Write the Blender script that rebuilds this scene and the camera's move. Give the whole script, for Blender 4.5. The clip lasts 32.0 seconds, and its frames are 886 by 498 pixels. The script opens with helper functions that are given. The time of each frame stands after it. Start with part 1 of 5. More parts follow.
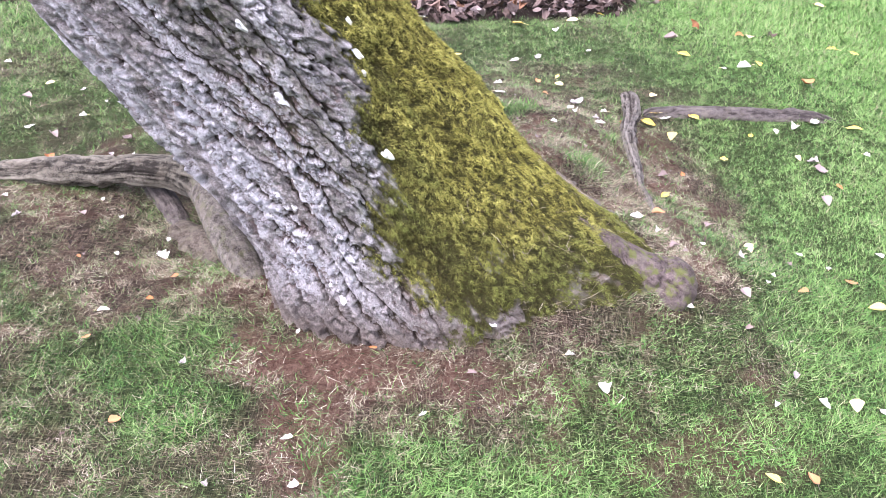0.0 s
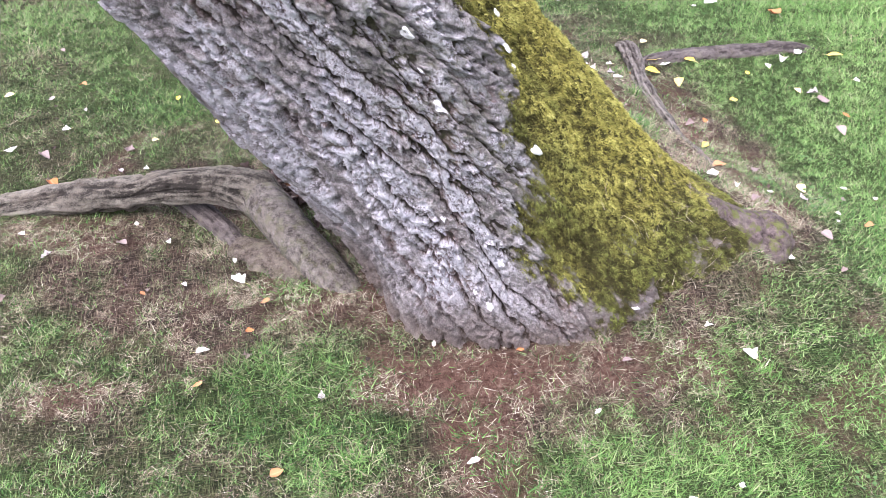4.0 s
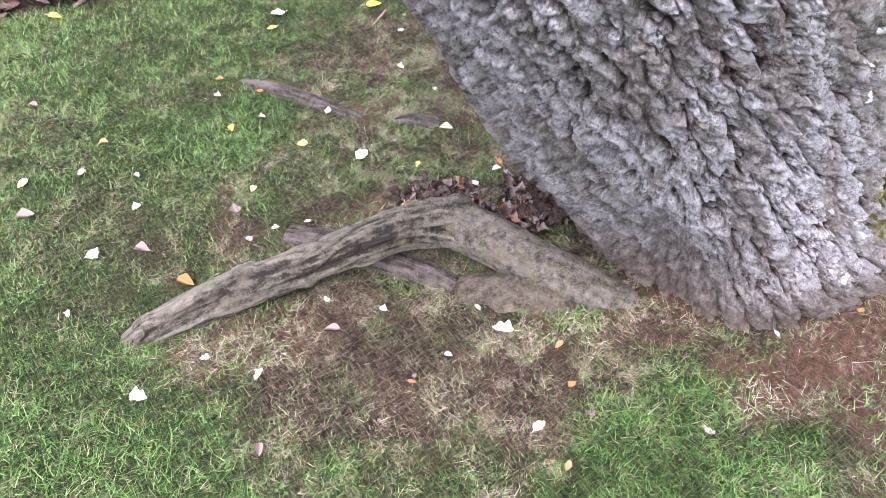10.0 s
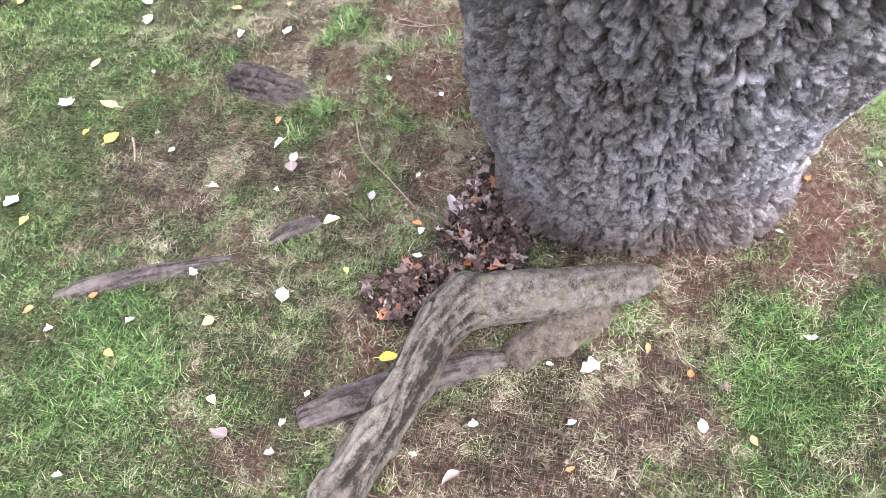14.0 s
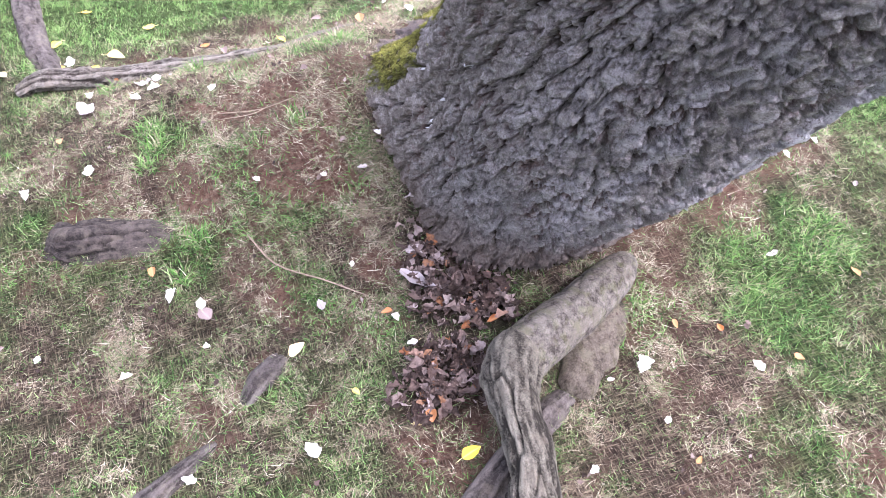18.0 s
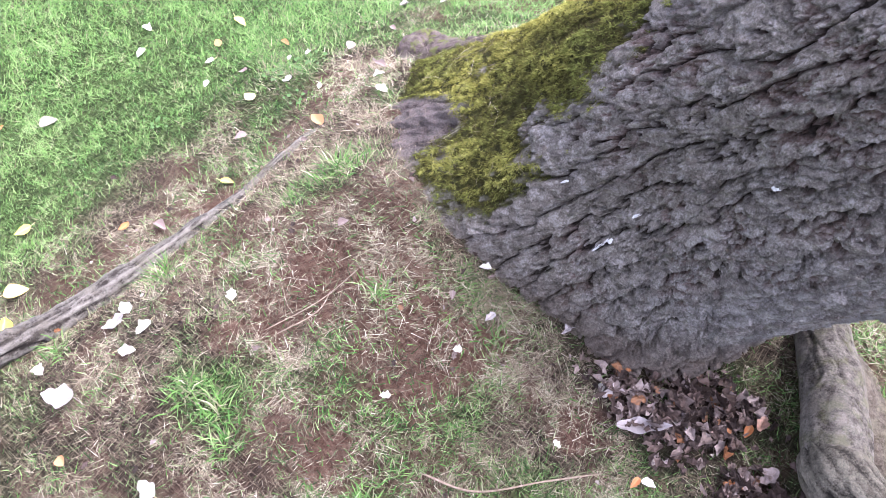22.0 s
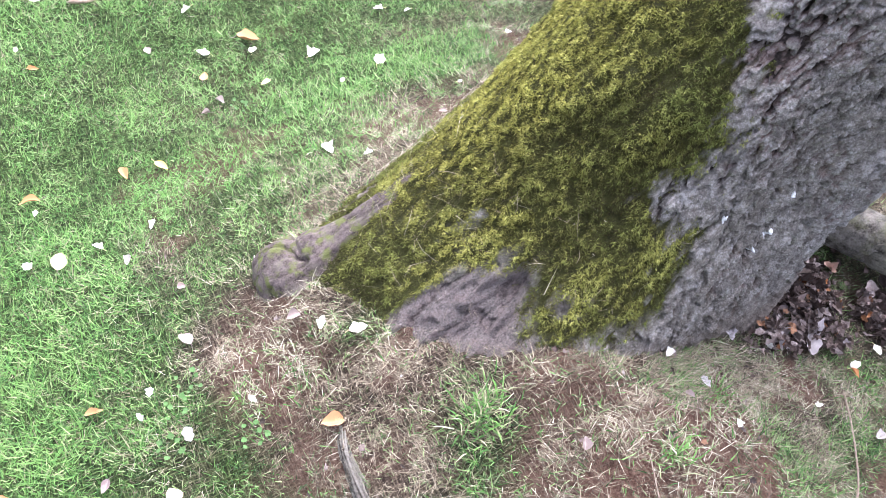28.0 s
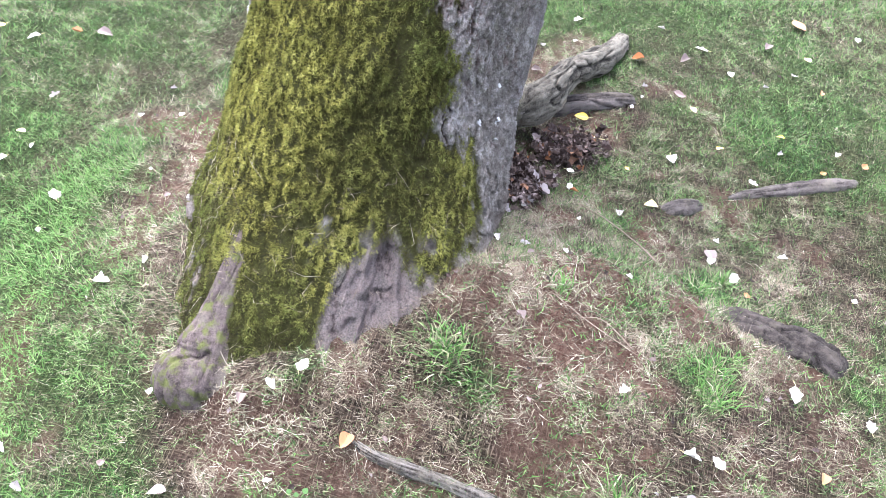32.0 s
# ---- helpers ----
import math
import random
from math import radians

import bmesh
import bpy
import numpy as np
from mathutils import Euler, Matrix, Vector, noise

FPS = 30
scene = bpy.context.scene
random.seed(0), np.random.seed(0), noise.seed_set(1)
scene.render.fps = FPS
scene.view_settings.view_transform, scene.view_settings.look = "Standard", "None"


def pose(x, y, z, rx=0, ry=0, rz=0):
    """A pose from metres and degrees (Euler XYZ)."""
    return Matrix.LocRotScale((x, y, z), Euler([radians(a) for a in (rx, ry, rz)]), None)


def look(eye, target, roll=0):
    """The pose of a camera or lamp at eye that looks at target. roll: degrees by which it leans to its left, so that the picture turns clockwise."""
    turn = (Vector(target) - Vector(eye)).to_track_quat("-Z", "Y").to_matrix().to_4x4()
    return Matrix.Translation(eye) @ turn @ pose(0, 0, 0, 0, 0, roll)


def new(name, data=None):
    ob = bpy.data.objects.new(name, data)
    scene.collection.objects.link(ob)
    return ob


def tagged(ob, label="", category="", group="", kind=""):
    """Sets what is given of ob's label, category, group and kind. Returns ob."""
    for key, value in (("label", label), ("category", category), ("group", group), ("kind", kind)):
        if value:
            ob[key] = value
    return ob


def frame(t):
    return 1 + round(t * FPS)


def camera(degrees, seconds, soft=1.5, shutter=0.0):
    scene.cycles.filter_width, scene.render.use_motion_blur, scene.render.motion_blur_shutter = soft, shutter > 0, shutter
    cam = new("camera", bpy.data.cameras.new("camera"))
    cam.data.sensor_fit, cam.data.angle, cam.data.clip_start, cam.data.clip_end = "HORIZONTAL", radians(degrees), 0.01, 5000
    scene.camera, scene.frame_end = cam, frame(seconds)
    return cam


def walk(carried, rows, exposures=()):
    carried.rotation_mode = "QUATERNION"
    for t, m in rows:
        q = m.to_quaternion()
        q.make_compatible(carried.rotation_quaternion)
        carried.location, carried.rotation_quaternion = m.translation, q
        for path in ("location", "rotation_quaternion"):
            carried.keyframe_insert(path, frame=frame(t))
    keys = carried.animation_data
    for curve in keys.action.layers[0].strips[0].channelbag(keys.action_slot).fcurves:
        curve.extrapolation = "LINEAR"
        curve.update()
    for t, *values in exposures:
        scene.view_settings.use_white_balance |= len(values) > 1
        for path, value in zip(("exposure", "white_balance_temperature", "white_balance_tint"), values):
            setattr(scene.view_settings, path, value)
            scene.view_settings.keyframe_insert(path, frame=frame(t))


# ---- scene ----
cam = camera(54.4, 32.0, soft=0.8)
PATH = [
    (0, (-0.062, -0.009, 1.398), (-0.026, 1.665, 0.304), 2.0),
    (0.5, (-0.143, -0.024, 1.395), (-0.111, 1.65, 0.3), 2.0),
    (1, (-0.204, 0.001, 1.39), (-0.161, 1.663, 0.279), 2.2),
    (1.5, (-0.264, 0.057, 1.399), (-0.196, 1.72, 0.291), 1.7),
    (2, (-0.326, 0.105, 1.411), (-0.175, 1.759, 0.298), 1.1),
    (2.5, (-0.365, 0.123, 1.423), (-0.191, 1.758, 0.284), 1.2),
    (4.5, (-0.749, 0.23, 1.432), (-0.358, 1.764, 0.209), 0.8),
    (5, (-0.826, 0.261, 1.425), (-0.43, 1.77, 0.174), 0.8),
    (5.5, (-0.897, 0.336, 1.419), (-0.459, 1.827, 0.16), 1.0),
    (6, (-0.972, 0.436, 1.431), (-0.437, 1.872, 0.146), 0.8),
    (6.5, (-1.028, 0.509, 1.446), (-0.449, 1.895, 0.124), 1.4),
    (7, (-1.125, 0.583, 1.455), (-0.515, 1.939, 0.118), 1.2),
    (7.5, (-1.232, 0.638, 1.477), (-0.591, 1.964, 0.123), -0.6),
    (8, (-1.323, 0.657, 1.492), (-0.639, 1.971, 0.147), -1.9),
    (8.5, (-1.38, 0.681, 1.497), (-0.668, 1.976, 0.15), -1.4),
    (9, (-1.41, 0.751, 1.49), (-0.702, 2.047, 0.142), -0.8),
    (9.5, (-1.455, 0.874, 1.496), (-0.745, 2.144, 0.124), -2.4),
    (10, (-1.508, 0.989, 1.523), (-0.757, 2.191, 0.112), -3.3),
    (10.5, (-1.554, 1.074, 1.545), (-0.77, 2.226, 0.11), -2.0),
    (11, (-1.623, 1.2, 1.555), (-0.741, 2.303, 0.139), -2.8),
    (11.5, (-1.73, 1.313, 1.575), (-0.738, 2.316, 0.158), -4.3),
    (12, (-1.769, 1.395, 1.557), (-0.705, 2.309, 0.132), -4.0),
    (12.3, (-1.77, 1.487, 1.549), (-0.677, 2.34, 0.108), -4.1),
    (12.5, (-1.763, 1.527, 1.537), (-0.652, 2.36, 0.097), -5.0),
    (13, (-1.778, 1.656, 1.565), (-0.617, 2.389, 0.11), -6.0),
    (13.5, (-1.792, 1.78, 1.582), (-0.592, 2.364, 0.093), -4.9),
    (14, (-1.812, 1.902, 1.596), (-0.535, 2.307, 0.112), -5.1),
    (14.5, (-1.825, 1.999, 1.599), (-0.518, 2.273, 0.11), -4.5),
    (15, (-1.81, 2.074, 1.59), (-0.488, 2.241, 0.098), -3.3),
    (15.5, (-1.764, 2.18, 1.58), (-0.418, 2.238, 0.102), -3.8),
    (17.5, (-1.616, 2.637, 1.619), (-0.364, 2.197, 0.122), -0.6),
    (18, (-1.59, 2.709, 1.617), (-0.347, 2.226, 0.126), -0.1),
    (18.5, (-1.532, 2.75, 1.592), (-0.313, 2.25, 0.087), 0.2),
    (19, (-1.421, 2.826, 1.564), (-0.204, 2.302, 0.065), -0.9),
    (19.5, (-1.315, 2.894, 1.557), (-0.143, 2.294, 0.052), -0.6),
    (20, (-1.218, 2.935, 1.55), (-0.094, 2.274, 0.034), 1.1),
    (20.5, (-1.05, 3.002, 1.537), (-0.006, 2.276, -0.007), 1.1),
    (21, (-0.887, 3.061, 1.547), (0.055, 2.255, -0.022), -0.3),
    (21.5, (-0.726, 3.082, 1.537), (0.114, 2.203, -0.051), 0.4),
    (22, (-0.579, 3.071, 1.551), (0.215, 2.137, -0.029), -1.5),
    (22.5, (-0.482, 3.077, 1.55), (0.266, 2.12, -0.039), -1.3),
    (23, (-0.333, 3.111, 1.529), (0.299, 2.08, -0.064), -0.3),
    (23.5, (-0.176, 3.146, 1.52), (0.36, 2.073, -0.08), -0.6),
    (24, (-0.069, 3.136, 1.506), (0.394, 2.043, -0.103), 0.3),
    (24.5, (0.054, 3.095, 1.484), (0.37, 1.966, -0.137), 2.9),
    (25, (0.154, 3.041, 1.498), (0.336, 1.89, -0.128), 3.9),
    (25.5, (0.234, 2.994, 1.514), (0.299, 1.774, -0.069), 4.0),
    (27.5, (0.803, 2.921, 1.495), (0.186, 1.802, -0.044), 11.2),
    (28, (0.904, 2.814, 1.478), (0.163, 1.719, -0.023), 10.3),
    (28.5, (0.993, 2.728, 1.488), (0.143, 1.738, -0.028), 8.7),
    (29, (1.071, 2.676, 1.488), (0.093, 1.775, -0.006), 8.1),
    (29.5, (1.181, 2.634, 1.5), (0.076, 1.87, 0.019), 6.4),
    (30, (1.291, 2.634, 1.519), (0.062, 1.996, 0.076), 5.6),
    (30.5, (1.352, 2.624, 1.519), (0.056, 2.036, 0.114), 5.1),
    (31, (1.376, 2.552, 1.481), (0.031, 2.03, 0.096), 4.0),
    (31.5, (1.435, 2.502, 1.482), (0.032, 2.074, 0.123), 4.7),
    (32, (1.528, 2.482, 1.489), (0.048, 2.153, 0.184), 5.8),
]
walk(cam, [(t, look(eye, aim, roll)) for t, eye, aim, roll in PATH], [(0.0, 1.52, 5830, 28), (7.0, 1.29, 5930, 26), (13.0, 1.62, 5950, 25), (19.0, 1.88, 5740, 28), (25.0, 1.95, 5750, 23), (32.0, 2.02, 5690, 18)])

# light: a bright overcast sky, the sun only a broad glow
world = bpy.data.worlds.new("overcast_sky")
scene.world = world
world.use_nodes = True
_wn = world.node_tree.nodes
_wn.clear()
_sky = _wn.new("ShaderNodeTexSky")
_sky.sky_type = 'NISHITA'
_sky.sun_disc = False
_sky.sun_elevation, _sky.sun_rotation = radians(60), radians(228)
_sky.air_density, _sky.dust_density, _sky.ozone_density = 1.0, 6.0, 0.6
_bw = _wn.new("ShaderNodeHueSaturation")
_bw.inputs["Saturation"].default_value = 0.42
_bg = _wn.new("ShaderNodeBackground")
_bg.inputs["Strength"].default_value = 0.19
_wo = _wn.new("ShaderNodeOutputWorld")
world.node_tree.links.new(_sky.outputs[0], _bw.inputs["Color"])
world.node_tree.links.new(_bw.outputs[0], _bg.inputs["Color"])
world.node_tree.links.new(_bg.outputs[0], _wo.inputs["Surface"])

_sun = bpy.data.lights.new("sun", 'SUN')
_sun.energy, _sun.angle, _sun.color = 0.6, radians(50), (1.0, 0.985, 0.96)
sun = new("sun", _sun)
# azimuth 228 degrees clockwise from +y, elevation 60 degrees
_az, _el = radians(228), radians(60)
_to = Vector((math.sin(_az) * math.cos(_el), math.cos(_az) * math.cos(_el), math.sin(_el)))
sun.matrix_world = look(_to * 20, (0, 0, 0))


# ---- noise on arrays ----
def lattice(ix, iy, seed):
    h = (ix.astype(np.int64) * 374761393 + iy.astype(np.int64) * 668265263 + seed * 974711) & 0x7FFFFFFF
    h = ((h ^ (h >> 13)) * 1274126177) & 0x7FFFFFFF
    return ((h ^ (h >> 16)) & 0xFFFF) / 65535.0


def value_noise(x, y, seed=0, wrap=None):
    """Smooth noise from -1 to 1; wrap: the number of lattice steps after which x repeats."""
    x, y = np.asarray(x, float), np.asarray(y, float)
    x, y = np.broadcast_arrays(x, y)
    ix, iy = np.floor(x), np.floor(y)
    fx, fy = x - ix, y - iy
    fx, fy = fx * fx * (3 - 2 * fx), fy * fy * (3 - 2 * fy)
    a, b = (ix % wrap, (ix + 1) % wrap) if wrap else (ix, ix + 1)
    p, q = lattice(a, iy, seed), lattice(b, iy, seed)
    r, s = lattice(a, iy + 1, seed), lattice(b, iy + 1, seed)
    return 2 * ((p * (1 - fx) + q * fx) * (1 - fy) + (r * (1 - fx) + s * fx) * fy) - 1


def fbm(x, y, seed=0, octaves=4, wrap=None):
    total, amp, norm = 0.0, 1.0, 0.0
    for n in range(octaves):
        total = total + amp * value_noise(x * 2**n, y * 2**n, seed + 17 * n, wrap * 2**n if wrap else None)
        norm, amp = norm + amp, amp * 0.5
    return total / norm


def cells(x, y, seed=0, wrap=None):
    """Worley noise: distances to the nearest and second nearest cell point, the nearest cell's random number, and the way from its point along x."""
    ix, iy = np.floor(x), np.floor(y)
    f1, f2, who, off = np.full(x.shape, 9.0), np.full(x.shape, 9.0), np.zeros(x.shape), np.zeros(x.shape)
    for dx in (-1, 0, 1):
        for dy in (-1, 0, 1):
            cx, cy = ix + dx, iy + dy
            hx = cx % wrap if wrap else cx
            px, py = cx + lattice(hx, cy, seed), cy + lattice(hx, cy, seed + 5)
            d = np.hypot(x - px, y - py)
            near = d < f1
            f2 = np.where(near, f1, np.minimum(f2, d))
            who = np.where(near, lattice(hx, cy, seed + 9), who)
            off = np.where(near, x - px, off)
            f1 = np.where(near, d, f1)
    return f1, f2, who, off


def step(a, b, x):
    s = np.clip((np.asarray(x, float) - a) / (b - a), 0, 1)
    return s * s * (3 - 2 * s)


# ---- materials ----
class Nodes:
    """A short way to wire a node material."""

    def __init__(self, name, rough=0.8, spec=0.3):
        self.mat = bpy.data.materials.new(name)
        self.mat.use_nodes = True
        self.tree = self.mat.node_tree
        self.tree.nodes.clear()
        self.out = self.tree.nodes.new("ShaderNodeOutputMaterial")
        self.bsdf = self.tree.nodes.new("ShaderNodeBsdfPrincipled")
        self.bsdf.inputs["Roughness"].default_value = rough
        self.bsdf.inputs["Specular IOR Level"].default_value = spec
        self.link(self.bsdf.outputs[0], self.out.inputs["Surface"])

    def link(self, a, b):
        self.tree.links.new(a, b)

    def put(self, socket, value):
        if hasattr(value, "node"):
            self.link(value, socket)
        else:
            socket.default_value = value

    def attr(self, name):
        n = self.tree.nodes.new("ShaderNodeAttribute")
        n.attribute_name = name
        return n.outputs["Fac"]

    def coords(self, stretch=(1, 1, 1)):
        c = self.tree.nodes.new("ShaderNodeTexCoord")
        m = self.tree.nodes.new("ShaderNodeMapping")
        m.inputs["Scale"].default_value = stretch
        self.link(c.outputs["Object"], m.inputs["Vector"])
        return m.outputs[0]

    def noise(self, scale, detail=4, rough=0.6, vec=None):
        n = self.tree.nodes.new("ShaderNodeTexNoise")
        n.inputs["Scale"].default_value, n.inputs["Detail"].default_value, n.inputs["Roughness"].default_value = scale, detail, rough
        self.link(vec or self.coords(), n.inputs["Vector"])
        return n.outputs["Fac"]

    def ramp(self, fac, *stops):
        n = self.tree.nodes.new("ShaderNodeValToRGB")
        el = n.color_ramp.elements
        while len(el) < len(stops):
            el.new(0.5)
        for e, (p, c) in zip(el, stops):
            e.position = p
            e.color = (*c, 1) if not np.isscalar(c) else (c, c, c, 1)
        self.put(n.inputs[0], fac)
        return n.outputs[0]

    def mix(self, fac, a, b, blend='MIX'):
        n = self.tree.nodes.new("ShaderNodeMix")
        n.data_type, n.blend_type = 'RGBA', blend
        self.put(n.inputs[0], fac)
        for sock, v in ((n.inputs[6], a), (n.inputs[7], b)):
            self.put(sock, (*v, 1) if isinstance(v, tuple) and len(v) == 3 else v)
        return n.outputs[2]

    def math(self, op, a, b=0.0):
        n = self.tree.nodes.new("ShaderNodeMath")
        n.operation = op
        n.use_clamp = op in ('MULTIPLY_ADD',)
        self.put(n.inputs[0], a)
        self.put(n.inputs[1], b)
        return n.outputs[0]

    def random(self):
        return self.tree.nodes.new("ShaderNodeObjectInfo").outputs["Random"]

    def bump(self, height, strength=0.5, distance=0.004):
        n = self.tree.nodes.new("ShaderNodeBump")
        n.inputs["Strength"].default_value, n.inputs["Distance"].default_value = strength, distance
        self.link(height, n.inputs["Height"])
        self.link(n.outputs[0], self.bsdf.inputs["Normal"])
        return self

    def colour(self, c):
        self.put(self.bsdf.inputs["Base Color"], c if hasattr(c, "node") else (*c, 1))
        return self


def bark_material():
    m = Nodes("grey_poplar_bark", 0.9, 0.15)
    big, mid, fine = m.noise(6, 4), m.noise(45, 6, 0.7), m.noise(260, 5, 0.75)
    grit = m.math('ADD', m.math('MULTIPLY', mid, 0.55), m.math('MULTIPLY', fine, 0.45))
    grey = m.ramp(grit, (0.34, (0.11, 0.098, 0.092)), (0.5, (0.365, 0.333, 0.32)), (0.62, (0.69, 0.66, 0.65)))
    brown = m.ramp(grit, (0.34, (0.062, 0.053, 0.042)), (0.5, (0.275, 0.245, 0.210)), (0.62, (0.56, 0.52, 0.485)))
    c = m.mix(m.attr("back"), grey, brown)
    red = m.math('MULTIPLY', m.ramp(big, (0.50, 0.0), (0.60, 1.0)), m.ramp(m.attr("ridge"), (0.2, 0.75), (0.6, 0.0)))
    c = m.mix(red, c, m.ramp(grit, (0.38, (0.10, 0.052, 0.042)), (0.6, (0.27, 0.165, 0.145))))
    # fissures between the ridges: darker brown bark, crack shade painted in almost black
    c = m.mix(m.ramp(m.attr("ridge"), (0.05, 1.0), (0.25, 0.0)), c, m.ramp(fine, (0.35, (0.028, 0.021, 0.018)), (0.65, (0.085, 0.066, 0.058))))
    crust = m.math('MULTIPLY', m.attr("crust"), m.ramp(grit, (0.40, 0.0), (0.49, 1.0)))
    c = m.mix(crust, c, m.ramp(fine, (0.3, (0.56, 0.55, 0.58)), (0.6, (0.80, 0.79, 0.82))))
    green = m.math('MULTIPLY', m.attr("algae"), m.ramp(mid, (0.4, 0.0), (0.65, 0.7)))
    c = m.mix(green, c, (0.12, 0.13, 0.06))
    c = m.mix(m.math('MULTIPLY', m.attr("dirt"), m.ramp(grit, (0.3, 0.35), (0.55, 1.0))), c,
              m.ramp(fine, (0.3, (0.085, 0.062, 0.046)), (0.7, (0.32, 0.25, 0.195))))
    c = m.mix(m.math('MULTIPLY', m.attr("worn"), m.ramp(mid, (0.3, 0.4), (0.6, 1.0))), c,
              m.ramp(grit, (0.38, (0.045, 0.035, 0.033)), (0.60, (0.25, 0.20, 0.185))))
    c = m.mix(m.attr("moss"), c, m.ramp(grit, (0.36, (0.020, 0.018, 0.008)), (0.62, (0.075, 0.078, 0.020))))
    return m.colour(c).bump(m.math('ADD', fine, m.math('ADD', m.noise(110, 5, 0.75), mid)), 1.0, 0.009).mat


def moss_material():
    m = Nodes("green_moss", 0.85, 0.15)
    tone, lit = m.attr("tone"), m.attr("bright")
    # a: yellower moss with the light on the crest painted in; b: olive-brown moss
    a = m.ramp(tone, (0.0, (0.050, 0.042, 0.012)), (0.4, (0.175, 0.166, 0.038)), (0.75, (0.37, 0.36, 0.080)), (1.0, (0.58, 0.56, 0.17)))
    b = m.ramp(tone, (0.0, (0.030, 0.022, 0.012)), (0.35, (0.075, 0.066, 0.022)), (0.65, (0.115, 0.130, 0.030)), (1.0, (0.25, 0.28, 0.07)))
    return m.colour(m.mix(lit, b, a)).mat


def grass_material():
    m = Nodes("lawn_grass", 0.6, 0.18)
    dry, tone = m.attr("dry"), m.attr("tone")
    g = m.ramp(tone, (0.0, (0.026, 0.062, 0.017)), (0.35, (0.070, 0.165, 0.036)), (0.7, (0.150, 0.290, 0.066)), (1.0, (0.29, 0.41, 0.155)))
    d = m.ramp(tone, (0.0, (0.080, 0.060, 0.040)), (0.3, (0.20, 0.156, 0.106)), (0.65, (0.355, 0.295, 0.205)), (1.0, (0.66, 0.59, 0.46)))
    m.colour(m.mix(dry, g, d))
    return m.mat


def soil_material():
    m = Nodes("red_brown_soil", 0.95, 0.1)
    big, mid, fine = m.noise(7, 4), m.noise(60, 5, 0.7), m.noise(320, 3, 0.7)
    # flattened dead stalks, lying two ways
    stalk = m.math('MAXIMUM', m.noise(26, 3, 0.6, m.coords((14, 1.6, 1))), m.noise(26, 3, 0.6, m.coords((1.8, 13, 1))))
    bare = m.ramp(m.math('ADD', m.math('MULTIPLY', mid, 0.6), m.math('MULTIPLY', fine, 0.4)), (0.32, (0.050, 0.027, 0.019)), (0.48, (0.150, 0.083, 0.058)), (0.66, (0.28, 0.18, 0.132)))
    thatch = m.ramp(stalk, (0.45, (0.030, 0.022, 0.016)), (0.58, (0.092, 0.067, 0.048)), (0.72, (0.26, 0.205, 0.145)))
    lawn = m.ramp(stalk, (0.45, (0.018, 0.030, 0.010)), (0.58, (0.055, 0.088, 0.026)), (0.72, (0.16, 0.21, 0.075)))
    humus = m.ramp(fine, (0.3, (0.022, 0.016, 0.012)), (0.7, (0.075, 0.055, 0.042)))
    c = m.mix(m.attr("green"), thatch, lawn)
    c = m.mix(m.math('MULTIPLY', m.attr("bare"), m.ramp(big, (0.3, 0.75), (0.6, 1.0))), c, bare)
    c = m.mix(m.attr("humus"), c, humus)
    return m.colour(c).bump(m.math('ADD', stalk, m.math('ADD', fine, mid)), 1.0, 0.016).mat


def root_material(name, light, dark, moss=0.0, streak=0.26):
    m = Nodes(name, 0.85, 0.2)
    grain, fine, big = m.attr("grain"), m.noise(260, 4, 0.7), m.noise(22, 4)
    mixed = m.math('ADD', m.math('MULTIPLY', grain, streak), m.math('ADD', m.math('MULTIPLY', fine, 0.34), m.math('MULTIPLY', m.noise(55, 6, 0.7), 0.66 - streak)))
    c = m.ramp(mixed, (0.39, dark), (0.51, tuple(0.5 * (a + b) for a, b in zip(light, dark))), (0.63, light))
    c = m.mix(m.ramp(big, (0.52, 0.0), (0.68, 0.6)), c, (0.185, 0.162, 0.125))
    if moss:
        c = m.mix(m.math('MULTIPLY', m.ramp(m.noise(30), (0.5, 0.0), (0.62, 1.0)), moss), c, (0.14, 0.16, 0.04))
    return m.colour(c).bump(m.math('ADD', m.math('ADD', fine, m.noise(90, 5, 0.7)), m.math('MULTIPLY', grain, 3 * streak)), 0.9, 0.007).mat


def leaf_material(name, face, spots, vein, rough=0.6):
    m = Nodes(name, rough, 0.3)
    fine, mid = m.noise(420, 3), m.noise(75, 4, 0.6)
    c = m.ramp(mid, (0.34, spots), (0.56, face))
    c = m.mix(m.ramp(m.random(), (0.2, 0.0), (1.0, 0.75)), c, vein)
    c = m.mix(m.attr("vein"), c, vein)
    return m.colour(c).bump(fine, 0.3, 0.001).mat


def plain_material(name, low, high, scale=60, rough=0.8):
    m = Nodes(name, rough, 0.25)
    n = m.noise(scale, 5, 0.65)
    return m.colour(m.ramp(n, (0.3, low), (0.7, high))).bump(n, 0.5, 0.003).mat


def litter_material():
    m = Nodes("dead_leaf_litter", 0.7, 0.3)
    fine = m.noise(160, 4)
    c = m.ramp(m.attr("tone"), (0.0, (0.03, 0.019, 0.015)), (0.35, (0.10, 0.067, 0.056)), (0.62, (0.20, 0.152, 0.132)), (0.84, (0.33, 0.272, 0.25)), (0.88, (0.30, 0.12, 0.04)), (0.92, (0.26, 0.15, 0.09)), (1.0, (0.55, 0.50, 0.49)))
    return m.colour(m.mix(m.ramp(fine, (0.35, 0.5), (0.6, 0.0)), c, (0.10, 0.07, 0.055))).bump(fine, 0.4, 0.002).mat


